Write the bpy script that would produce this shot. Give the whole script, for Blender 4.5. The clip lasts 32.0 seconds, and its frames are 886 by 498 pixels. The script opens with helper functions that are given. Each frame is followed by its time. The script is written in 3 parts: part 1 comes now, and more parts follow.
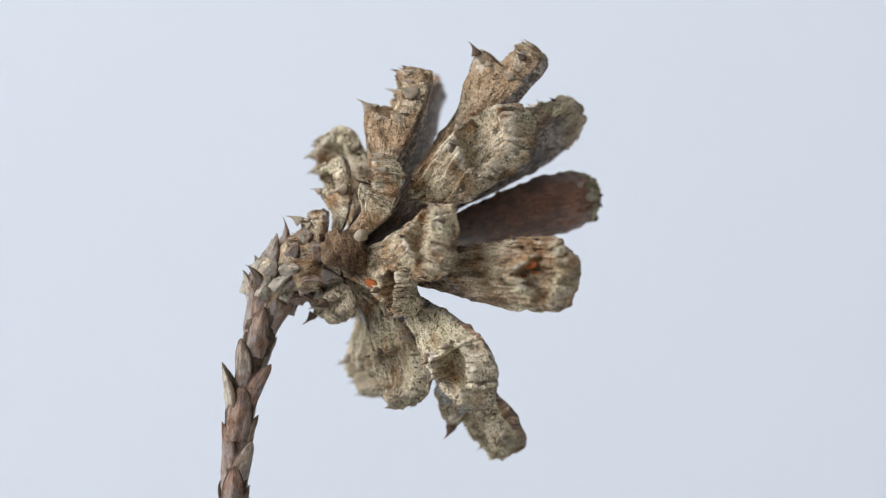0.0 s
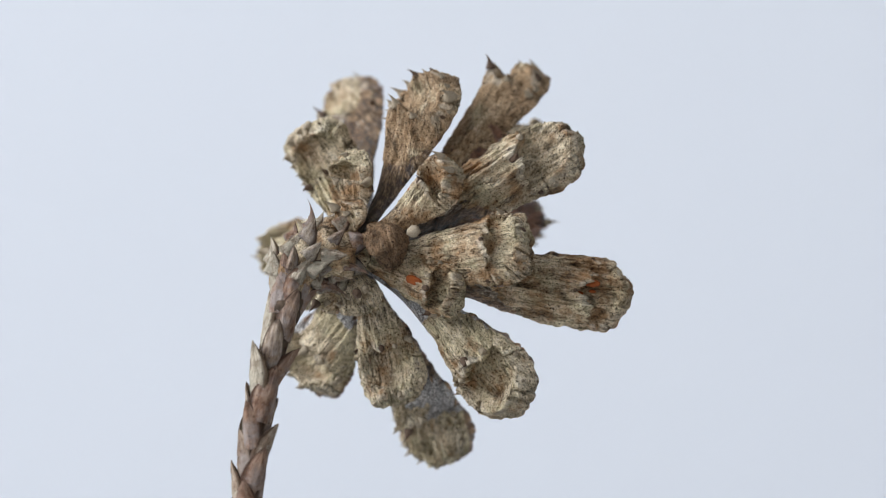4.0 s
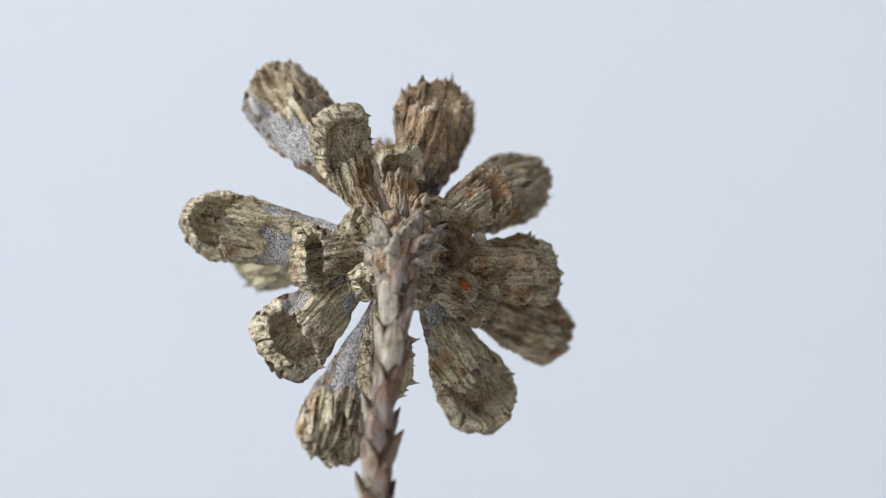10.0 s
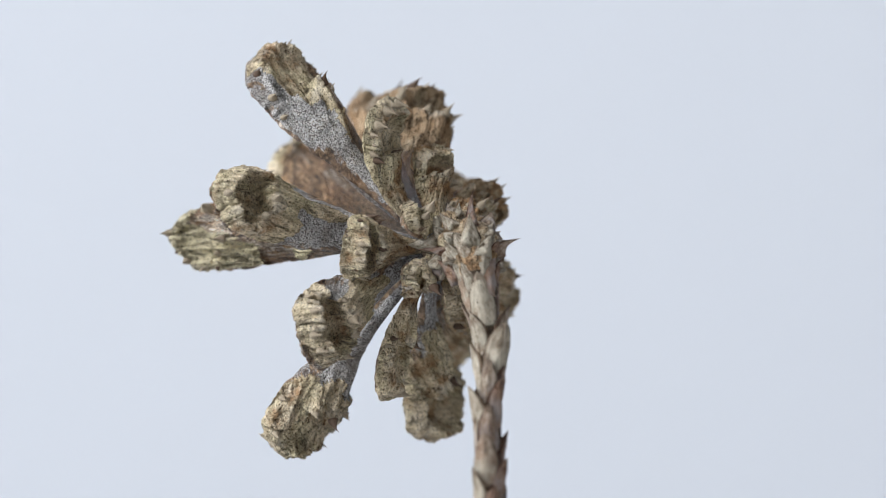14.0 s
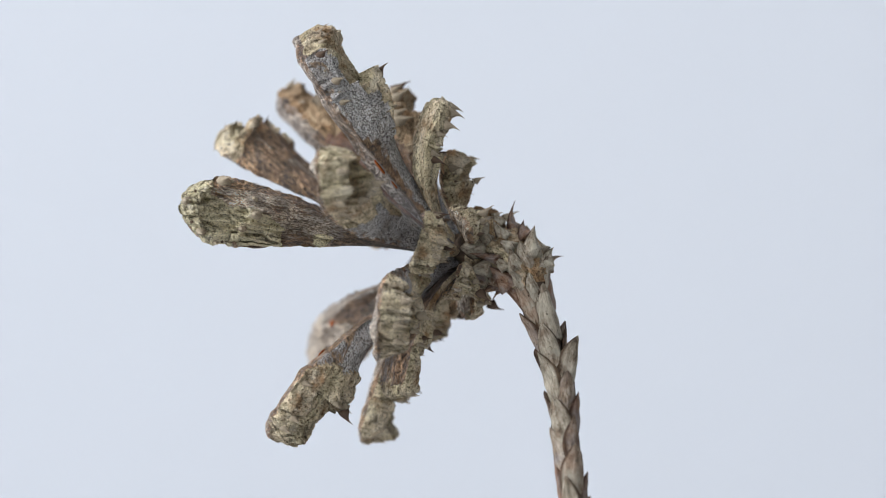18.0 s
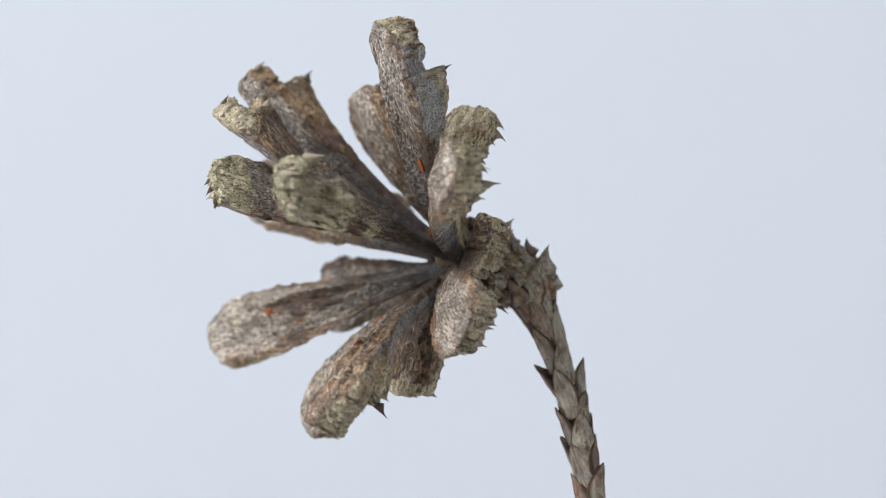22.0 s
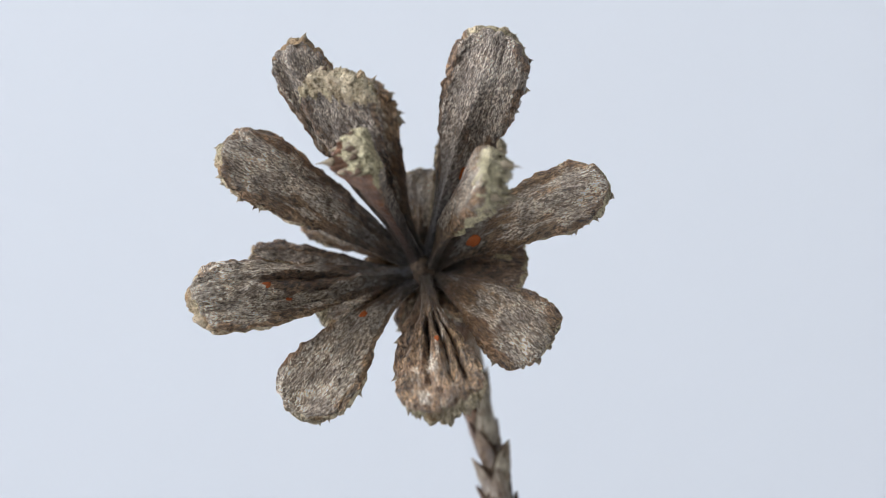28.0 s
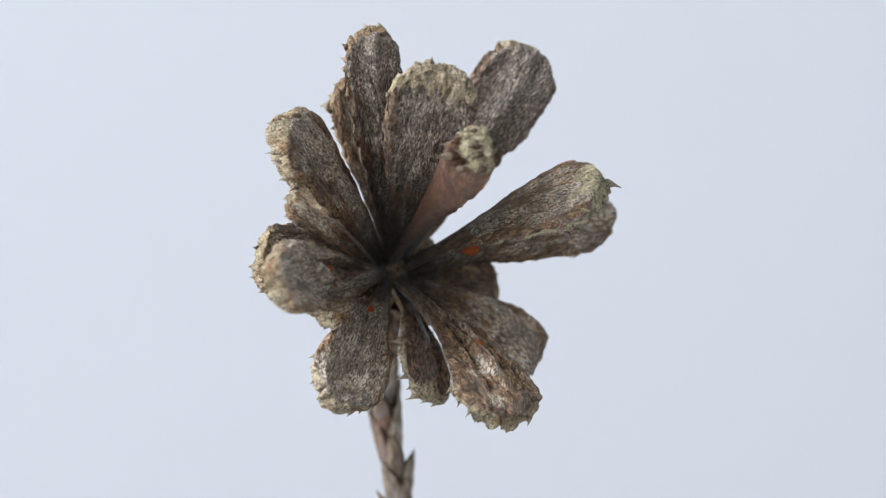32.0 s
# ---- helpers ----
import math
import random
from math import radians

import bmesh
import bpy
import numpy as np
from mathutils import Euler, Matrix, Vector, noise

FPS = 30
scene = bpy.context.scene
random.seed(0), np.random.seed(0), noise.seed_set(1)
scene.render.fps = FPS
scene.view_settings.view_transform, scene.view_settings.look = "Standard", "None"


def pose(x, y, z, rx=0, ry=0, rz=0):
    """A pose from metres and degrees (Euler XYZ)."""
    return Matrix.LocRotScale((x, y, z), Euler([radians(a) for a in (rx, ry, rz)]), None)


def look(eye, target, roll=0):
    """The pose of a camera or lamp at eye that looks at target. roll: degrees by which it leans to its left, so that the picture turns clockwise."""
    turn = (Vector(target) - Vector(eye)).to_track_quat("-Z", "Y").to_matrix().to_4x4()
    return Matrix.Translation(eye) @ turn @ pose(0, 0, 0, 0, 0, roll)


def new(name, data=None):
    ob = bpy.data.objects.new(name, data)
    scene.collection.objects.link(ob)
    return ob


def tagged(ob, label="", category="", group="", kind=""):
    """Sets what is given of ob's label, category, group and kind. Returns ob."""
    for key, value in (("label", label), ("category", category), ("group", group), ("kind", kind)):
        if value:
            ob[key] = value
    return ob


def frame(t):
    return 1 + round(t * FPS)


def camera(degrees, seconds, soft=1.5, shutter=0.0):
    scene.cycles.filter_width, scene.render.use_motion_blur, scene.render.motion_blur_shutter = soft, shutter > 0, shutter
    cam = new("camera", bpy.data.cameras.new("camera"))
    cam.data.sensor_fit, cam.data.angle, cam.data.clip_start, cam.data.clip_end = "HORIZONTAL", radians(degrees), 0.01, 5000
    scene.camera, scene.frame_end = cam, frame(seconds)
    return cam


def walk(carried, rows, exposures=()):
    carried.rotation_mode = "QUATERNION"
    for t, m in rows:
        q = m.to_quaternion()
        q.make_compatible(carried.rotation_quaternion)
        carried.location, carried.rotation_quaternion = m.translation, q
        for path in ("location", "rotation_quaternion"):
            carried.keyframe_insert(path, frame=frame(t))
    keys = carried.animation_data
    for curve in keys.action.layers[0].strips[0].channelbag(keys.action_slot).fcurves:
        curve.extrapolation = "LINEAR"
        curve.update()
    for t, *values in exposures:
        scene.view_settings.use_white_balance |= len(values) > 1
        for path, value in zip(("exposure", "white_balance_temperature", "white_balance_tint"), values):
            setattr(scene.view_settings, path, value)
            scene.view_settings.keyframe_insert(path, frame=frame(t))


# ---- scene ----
# A macro shot: a dry conifer cone on its twig turns slowly before a still camera.
U = 0.30 / 9245.13          # one plan unit in metres (the plan is drawn in units of 0.0324 mm)
TABLE_Z = -0.075            # height of the table top; the cone hangs about z = 0

cam = camera(9.694, 32.0, soft=1.0)
cam.data.dof.use_dof = True
cam.data.dof.focus_distance = 0.2960
cam.data.dof.aperture_fstop = 28.0
EYE = pose(0.002354, -0.293080, -0.064065, 102.322, 2.1623, 0.4722)
walk(cam, [(0.0, EYE), (32.0, EYE)], exposures=[(0.0, 0.0), (32.0, 0.0)])

# ---- light: daylight through one large window ----
world = bpy.data.worlds.new("world")
scene.world = world
world.use_nodes = True
wn = world.node_tree.nodes
sky = wn.new("ShaderNodeTexSky")
sky.sky_type = "NISHITA"
sky.sun_disc = False
sky.sun_elevation, sky.sun_rotation = radians(38), radians(150)
wn["Background"].inputs["Strength"].default_value = 0.12
world.node_tree.links.new(sky.outputs["Color"], wn["Background"].inputs["Color"])

lamp = bpy.data.lights.new("window_light", "AREA")
lamp.shape, lamp.size, lamp.size_y = "RECTANGLE", 1.9, 1.3
lamp.energy = 53.0
lamp.color = (0.97, 0.97, 1.0)
window_light = new("window_light", lamp)
window_light.matrix_world = look((-1.19, -0.68, 0.75), (0.3, -0.68, 0.55))


# ---- materials ----
def ramp(nt, fac, stops):
    r = nt.nodes.new("ShaderNodeValToRGB")
    el = r.color_ramp.elements
    while len(el) < len(stops):
        el.new(0.5)
    for e, (pos, col) in zip(el, stops):
        e.position, e.color = pos, (*col, 1)
    nt.links.new(fac, r.inputs["Fac"])
    return r.outputs["Color"]


def noise_tex(nt, vec, scale, detail=6.0, rough=0.6, distortion=0.0):
    n = nt.nodes.new("ShaderNodeTexNoise")
    n.inputs["Scale"].default_value = scale
    n.inputs["Detail"].default_value = detail
    n.inputs["Roughness"].default_value = rough
    n.inputs["Distortion"].default_value = distortion
    nt.links.new(vec, n.inputs["Vector"])
    return n.outputs["Fac"]


def mapped(nt, vec, scale):
    m = nt.nodes.new("ShaderNodeMapping")
    m.inputs["Scale"].default_value = scale
    nt.links.new(vec, m.inputs["Vector"])
    info = nt.nodes.new("ShaderNodeObjectInfo")
    add = nt.nodes.new("ShaderNodeVectorMath")
    add.operation = "MULTIPLY_ADD"
    comb = nt.nodes.new("ShaderNodeCombineXYZ")
    for k in range(3):
        nt.links.new(info.outputs["Random"], comb.inputs[k])
    add.inputs[1].default_value = (37.0, 53.0, 71.0)
    nt.links.new(comb.outputs[0], add.inputs[0])
    nt.links.new(m.outputs[0], add.inputs[2])
    return add.outputs[0]


def mix(nt, fac, a, b, blend="MIX"):
    m = nt.nodes.new("ShaderNodeMix")
    m.data_type, m.blend_type = "RGBA", blend
    for sock, val in ((m.inputs[0], fac), (m.inputs[6], a), (m.inputs[7], b)):
        if isinstance(val, (int, float)):
            sock.default_value = val
        elif isinstance(val, tuple):
            sock.default_value = (*val, 1)
        else:
            nt.links.new(val, sock)
    return m.outputs[2]


def bump(nt, height, strength, distance):
    b = nt.nodes.new("ShaderNodeBump")
    b.inputs["Strength"].default_value = strength
    b.inputs["Distance"].default_value = distance
    nt.links.new(height, b.inputs["Height"])
    return b.outputs["Normal"]


def base_material(name, rough):
    m = bpy.data.materials.new(name)
    m.use_nodes = True
    nt = m.node_tree
    p = nt.nodes["Principled BSDF"]
    p.inputs["Roughness"].default_value = rough
    p.inputs["Specular IOR Level"].default_value = 0.25
    tc = nt.nodes.new("ShaderNodeTexCoord")
    return m, nt, p, tc


MM = 1000.0


def inner_wood(name="weathered_inner_wood", silver=0.49, granular=False, deep=False):
    """The smooth fibrous side of a cone scale: brown wood under a weathered silver-grey skin with glints painted in,
    dark towards the stalk.
    """
    m, nt, p, tc = base_material(name, 0.31)
    p.inputs["Specular IOR Level"].default_value = 1.0
    p.inputs["Sheen Roughness"].default_value = 0.25
    p.inputs["Sheen Tint"].default_value = (0.93, 0.96, 1.0, 1.0)
    um = nt.nodes.new("ShaderNodeUVMap")
    um.uv_map = "along"
    sep = nt.nodes.new("ShaderNodeSeparateXYZ")
    nt.links.new(um.outputs[0], sep.inputs[0])
    ob = mapped(nt, tc.outputs["Object"], (MM, MM, MM))
    fib = noise_tex(nt, mapped(nt, tc.outputs["UV"], (26.0, 7.5, 1.0)), 1.0, 6.0, 0.74, 0.7)
    fleck = noise_tex(nt, ob, 11.0, 3.0, 0.6, 0.4) if granular else noise_tex(nt, mapped(nt, tc.outputs["UV"], (36.0, 12.0, 1.0)), 1.0, 2.0, 0.55, 0.9)
    speck = noise_tex(nt, ob, 7.0, 3.0, 0.65)
    patch = mix(nt, 0.5, noise_tex(nt, ob, 0.45, 5.0, 0.62), noise_tex(nt, mapped(nt, tc.outputs["UV"], (7.0, 0.9, 1.0)), 1.0, 5.0, 0.65, 0.5))
    tone = noise_tex(nt, ob, 0.8, 4.0, 0.6)
    rust = noise_tex(nt, ob, 0.33, 3.0, 0.5)
    brown = ramp(nt, fib, [(0.38, (0.024, 0.012, 0.006)), (0.48, (0.20, 0.112, 0.050)), (0.58, (0.62, 0.44, 0.265))])
    red = ramp(nt, fib, [(0.32, (0.042, 0.019, 0.010)), (0.48, (0.225, 0.112, 0.052)), (0.66, (0.48, 0.29, 0.16))])
    # the palest flecks put glints of the skin into the colour
    grey = ramp(nt, fleck, [(0.37, (0.15, 0.105, 0.068)), (0.46, (0.40, 0.315, 0.225)), (0.54, (0.68, 0.595, 0.48)), (0.61, (0.98, 0.93, 0.85))])
    brown = mix(nt, ramp(nt, rust, [(0.46, (0, 0, 0)), (0.62, (0.6, 0.6, 0.6))]), brown, red)
    if granular:
        grey = ramp(nt, fleck, [(0.38, (0.055, 0.05, 0.048)), (0.46, (0.42, 0.41, 0.40)), (0.55, (0.90, 0.90, 0.90))])
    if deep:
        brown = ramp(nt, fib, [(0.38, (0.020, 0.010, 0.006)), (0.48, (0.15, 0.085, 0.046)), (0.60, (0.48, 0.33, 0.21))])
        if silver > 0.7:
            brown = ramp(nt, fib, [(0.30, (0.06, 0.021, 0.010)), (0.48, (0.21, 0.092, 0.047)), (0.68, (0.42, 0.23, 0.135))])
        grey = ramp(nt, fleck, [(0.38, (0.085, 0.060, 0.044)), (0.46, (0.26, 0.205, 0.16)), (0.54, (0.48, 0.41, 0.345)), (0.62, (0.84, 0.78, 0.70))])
    edge = nt.nodes.new("ShaderNodeMath")
    edge.operation = "ABSOLUTE"
    nt.links.new(sep.outputs["X"], edge.inputs[0])
    rim = ramp(nt, edge.outputs[0], [(0.60, (0, 0, 0)), (0.98, (0.16, 0.16, 0.16))])
    add = nt.nodes.new("ShaderNodeMath")
    add.operation = "MULTIPLY_ADD"
    nt.links.new(sep.outputs["Y"], add.inputs[0])
    add.inputs[1].default_value = 0.16
    nt.links.new(patch, add.inputs[2])
    sub = nt.nodes.new("ShaderNodeMath")
    sub.operation = "SUBTRACT"
    nt.links.new(add.outputs[0], sub.inputs[0])
    nt.links.new(rim, sub.inputs[1])
    k = ramp(nt, sub.outputs[0], [(silver + 0.060, (0, 0, 0)), (silver + 0.100, (0.92, 0.92, 0.92))])
    col = mix(nt, k, brown, grey)
    col = mix(nt, 1.0, col, ramp(nt, tone, [(0.36, (0.66, 0.61, 0.57)), (0.48, (1.05, 1.05, 1.05)), (0.62, (1.5, 1.48, 1.45))]), "MULTIPLY")
    col = mix(nt, 1.0, col, ramp(nt, speck, [(0.29, (0.36, 0.32, 0.30)), (0.37, (1, 1, 1))]), "MULTIPLY")
    check = noise_tex(nt, mapped(nt, tc.outputs["UV"], (20.0, 4.5, 1.0)), 1.0, 4.0, 0.62, 0.9)
    line = ramp(nt, check, [(0.476, (0, 0, 0)), (0.495, (0.30, 0.30, 0.30)), (0.505, (0.30, 0.30, 0.30)), (0.524, (0, 0, 0))])
    if granular:
        line = 0.0
    col = mix(nt, line, col, (0.050, 0.034, 0.025))
    # dark slate towards the stalk; tips lightened in the colour as if lit
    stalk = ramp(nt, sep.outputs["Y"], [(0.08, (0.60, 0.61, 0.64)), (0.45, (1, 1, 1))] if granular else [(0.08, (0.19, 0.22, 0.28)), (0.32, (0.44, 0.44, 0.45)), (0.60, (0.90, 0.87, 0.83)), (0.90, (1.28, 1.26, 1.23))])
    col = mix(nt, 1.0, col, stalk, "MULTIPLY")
    if not granular:
        nt.links.new(ramp(nt, sep.outputs["Y"], [(0.55, (0, 0, 0)), (0.95, (0.20, 0.20, 0.20))]), p.inputs["Sheen Weight"])
    nt.links.new(col, p.inputs["Base Color"])
    nt.links.new(bump(nt, mix(nt, line, mix(nt, 0.6, fib, fleck), (0, 0, 0)), 1.0, 0.00075), p.inputs["Normal"])
    return m


def crust(name="dry_wrinkled_crust", browning=0.53, pale=0.0, rusty=0.60, rust=(0.36, 0.19, 0.075)):
    """The outer side of a scale: dry, wrinkled lengthwise, tan to olive grey with dark pits, thin cracks and rusty stains."""
    m, nt, p, tc = base_material(name, 0.78)
    ob = mapped(nt, tc.outputs["Object"], (MM, MM, MM))
    grain = mix(nt, 0.42, noise_tex(nt, mapped(nt, tc.outputs["UV"], (15.0, 2.6, 1.0)), 1.0, 6.0, 0.66, 0.5), noise_tex(nt, ob, 3.0, 6.0, 0.68, 0.4))
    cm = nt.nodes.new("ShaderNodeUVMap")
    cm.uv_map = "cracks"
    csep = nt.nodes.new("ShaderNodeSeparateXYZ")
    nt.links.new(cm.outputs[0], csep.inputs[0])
    wrinkle = noise_tex(nt, mapped(nt, tc.outputs["UV"], (8.0, 1.2, 1.0)), 1.0, 5.0, 0.62, 0.8)
    where = noise_tex(nt, ob, 1.0, 3.0, 0.5)
    stain = noise_tex(nt, ob, 0.55, 5.0, 0.62)
    granule = noise_tex(nt, ob, 9.0, 2.0, 0.6)
    pits = noise_tex(nt, ob, 6.5, 2.0, 0.6)
    patch = noise_tex(nt, ob, 0.42, 4.0, 0.55)
    patch2 = noise_tex(nt, ob, 0.55, 5.0, 0.60)
    tone = noise_tex(nt, ob, 0.9, 4.0, 0.6)
    cream = ramp(nt, grain, [(0.30, (0.29, 0.225, 0.145)), (0.48, (0.69, 0.58, 0.405)), (0.64, (0.86, 0.77, 0.61))])
    olive = ramp(nt, grain, [(0.30, (0.26, 0.22, 0.13)), (0.48, (0.63, 0.55, 0.36)), (0.64, (0.83, 0.76, 0.54))])
    brown = ramp(nt, grain, [(0.30, (0.115, 0.066, 0.035)), (0.48, (0.40, 0.265, 0.152)), (0.64, (0.60, 0.45, 0.295))])
    col = mix(nt, ramp(nt, patch, [(0.45, (0, 0, 0)), (0.62, (1, 1, 1))]), cream, olive)
    col = mix(nt, ramp(nt, patch2, [(browning - 0.02, (0, 0, 0)), (browning + 0.15, (0.9, 0.9, 0.9))]), col, brown)
    col = mix(nt, ramp(nt, stain, [(rusty - 0.03, (0, 0, 0)), (rusty + 0.09, (0.6, 0.6, 0.6))]), col, rust)
    col = mix(nt, 1.0, col, ramp(nt, tone, [(0.34, (0.80, 0.78, 0.75)), (0.52, (1, 1, 1)), (0.66, (1.12, 1.12, 1.12))]), "MULTIPLY")
    crease = ramp(nt, wrinkle, [(0.470, (0, 0, 0)), (0.490, (0.5, 0.5, 0.5)), (0.5, (0.9, 0.9, 0.9)), (0.510, (0.5, 0.5, 0.5)), (0.530, (0, 0, 0))])
    crease = mix(nt, 1.0, crease, ramp(nt, where, [(0.45, (0.06, 0.06, 0.06)), (0.60, (0.95, 0.95, 0.95))]), "MULTIPLY")
    if pale:
        col = mix(nt, pale, col, (0.76, 0.73, 0.48))
    col = mix(nt, crease, col, (0.07, 0.048, 0.033))
    col = mix(nt, 1.0, col, ramp(nt, granule, [(0.34, (0.50, 0.47, 0.44)), (0.45, (1, 1, 1)), (0.62, (1.2, 1.2, 1.2))]), "MULTIPLY")
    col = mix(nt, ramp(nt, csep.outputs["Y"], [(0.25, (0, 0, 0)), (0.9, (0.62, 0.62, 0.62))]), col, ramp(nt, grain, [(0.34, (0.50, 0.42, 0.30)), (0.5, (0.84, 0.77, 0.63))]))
    # groove dirt and groove shade, both painted dark into the crust colour
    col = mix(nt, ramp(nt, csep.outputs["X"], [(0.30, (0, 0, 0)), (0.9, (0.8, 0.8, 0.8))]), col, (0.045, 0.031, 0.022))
    col = mix(nt, 1.0, col, ramp(nt, pits, [(0.33, (0.16, 0.13, 0.10)), (0.37, (1, 1, 1))]), "MULTIPLY")
    nt.links.new(col, p.inputs["Base Color"])
    relief = mix(nt, 0.45, mix(nt, 0.25, grain, granule), mix(nt, crease, wrinkle, (0, 0, 0)))
    nt.links.new(bump(nt, relief, 1.0, 0.0012), p.inputs["Normal"])
    return m


def twig_skin(name="dead_leaf_scale", ash=0.55, dust=(0.38, 0.34, 0.32)):
    """Dead leaf scales of the twig: pinkish tan to ash grey, lengthwise grain, pin-pricks, and dark margins that also
    carry painted gap shade.
    """
    m, nt, p, tc = base_material(name, 0.62)
    ob = mapped(nt, tc.outputs["Object"], (1.0, 1.0, 1.0))
    grain = noise_tex(nt, mapped(nt, tc.outputs["UV"], (8.0, 3.0, 1.0)), 1.0, 7.0, 0.75, 0.5)
    blot = noise_tex(nt, ob, 3.5, 4.0, 0.6)
    pits = noise_tex(nt, ob, 17.0, 2.0, 0.6)
    info = nt.nodes.new("ShaderNodeObjectInfo")
    tan = ramp(nt, grain, [(0.30, (0.085, 0.038, 0.022)), (0.50, (0.30, 0.175, 0.112)), (0.70, (0.58, 0.44, 0.33))])
    grey = ramp(nt, grain, [(0.36, (0.15, 0.118, 0.08)), (0.49, (0.50, 0.44, 0.335)), (0.62, (0.82, 0.77, 0.65))])
    col = mix(nt, ramp(nt, info.outputs["Random"], [(ash, (0.02, 0.02, 0.02)), (ash + 0.7, (0.9, 0.9, 0.9))]), tan, grey)
    col = mix(nt, 1.0, col, ramp(nt, blot, [(0.36, (0.55, 0.47, 0.43)), (0.54, (1, 1, 1)), (0.7, (1.15, 1.15, 1.15))]), "MULTIPLY")
    sep = nt.nodes.new("ShaderNodeSeparateXYZ")
    nt.links.new(tc.outputs["UV"], sep.inputs[0])
    bloom = mix(nt, 1.0, ramp(nt, noise_tex(nt, ob, 2.2, 6.0, 0.7), [(0.42, (0, 0, 0)), (0.60, (0.8, 0.8, 0.8))]), ramp(nt, sep.outputs["Y"], [(0.35, (1, 1, 1)), (0.85, (0.25, 0.25, 0.25))]), "MULTIPLY")
    col = mix(nt, bloom, col, dust)
    # margin tint, deepened to paint in the shaded gap beside each scale
    margin = ramp(nt, sep.outputs["X"], [(0.03, (0.22, 0.165, 0.13)), (0.12, (1, 1, 1)), (0.88, (1, 1, 1)), (0.97, (0.22, 0.165, 0.13))])
    col = mix(nt, 1.0, col, margin, "MULTIPLY")
    col = mix(nt, 1.0, col, ramp(nt, pits, [(0.29, (0.12, 0.09, 0.07)), (0.34, (1, 1, 1))]), "MULTIPLY")
    nt.links.new(col, p.inputs["Base Color"])
    nt.links.new(bump(nt, mix(nt, 0.4, grain, blot), 1.0, 0.00055), p.inputs["Normal"])
    return m


def simple(name, dark, light, rough, scale, bump_d=0.0):
    m, nt, p, tc = base_material(name, rough)
    n = noise_tex(nt, tc.outputs["Object"], scale, 5.0, 0.6)
    nt.links.new(ramp(nt, n, [(0.35, dark), (0.65, light)]), p.inputs["Base Color"])
    if bump_d:
        nt.links.new(bump(nt, n, 0.6, bump_d), p.inputs["Normal"])
    return m


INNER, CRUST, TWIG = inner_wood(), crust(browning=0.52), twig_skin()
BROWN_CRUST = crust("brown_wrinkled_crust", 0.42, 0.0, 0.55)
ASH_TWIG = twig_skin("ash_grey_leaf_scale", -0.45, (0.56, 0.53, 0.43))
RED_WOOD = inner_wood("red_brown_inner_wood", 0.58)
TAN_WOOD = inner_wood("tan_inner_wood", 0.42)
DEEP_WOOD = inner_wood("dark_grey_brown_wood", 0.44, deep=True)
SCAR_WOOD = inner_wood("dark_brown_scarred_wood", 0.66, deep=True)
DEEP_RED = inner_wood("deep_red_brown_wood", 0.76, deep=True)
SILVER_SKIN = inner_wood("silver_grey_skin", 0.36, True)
PALE_CRUST = crust("pale_greenish_crust", 0.60, 0.42)
TAN_CRUST = crust("smooth_tan_crust", 0.30, 0.0, 0.60)
RUSTY_CRUST = crust("dark_rust_brown_crust", 0.0, 0.0, 0.38, (0.10, 0.043, 0.017))
# stem core, coloured near black to put shade into the leaf-scale gaps
CORE = simple("gap_shade_stem_wood", (0.03, 0.022, 0.016), (0.12, 0.085, 0.06), 0.9, 2600.0, 0.0001)
TOOTH = simple("horny_tooth", (0.24, 0.185, 0.125), (0.47, 0.41, 0.31), 0.7, 2400.0, 0.00005)
DARK_TOOTH = simple("dark_brown_tooth", (0.06, 0.038, 0.026), (0.17, 0.115, 0.08), 0.7, 2400.0, 0.00005)
RUST = simple("orange_rust_spot", (0.12, 0.028, 0.010), (0.56, 0.15, 0.035), 0.8, 7000.0, 0.0001)
PAPER = simple("pale_blue_white_paint", (0.694, 0.738, 0.80), (0.709, 0.753, 0.815), 0.9, 1.3)
WALL = simple("grey_wall_paint", (0.46, 0.46, 0.46), (0.50, 0.50, 0.495), 0.9, 1.7)
TABLETOP = simple("grey_table_lacquer", (0.40, 0.40, 0.40), (0.46, 0.46, 0.455), 0.5, 3.0)


# ---- helpers for meshes ----
def mesh_from(name, verts, faces, mats, uvs=None, slots=None, smooth=True, extra=None, third=None):
    me = bpy.data.meshes.new(name)
    me.from_pydata([tuple(v) for v in verts], [], [tuple(f) for f in faces])
    for m in mats:
        me.materials.append(m)
    if uvs is not None:
        layer = me.uv_layers.new(name="UVMap")
        idx = np.empty(len(me.loops), dtype=np.int32)
        me.loops.foreach_get("vertex_index", idx)
        layer.data.foreach_set("uv", np.asarray(uvs, dtype=np.float32)[idx].ravel())
        if extra is not None:
            layer = me.uv_layers.new(name="along")
            layer.data.foreach_set("uv", np.asarray(extra, dtype=np.float32)[idx].ravel())
        if third is not None:
            layer = me.uv_layers.new(name="cracks")
            layer.data.foreach_set("uv", np.asarray(third, dtype=np.float32)[idx].ravel())
    if slots is not None:
        me.polygons.foreach_set("material_index", np.asarray(slots, dtype=np.int32))
    me.polygons.foreach_set("use_smooth", np.full(len(me.polygons), smooth))
    me.update()
    return me


def child(name, me, parent, m=None, label=""):
    ob = new(name, me)
    ob.parent = parent
    if m is not None:
        ob.matrix_basis = m
    return tagged(ob, label)


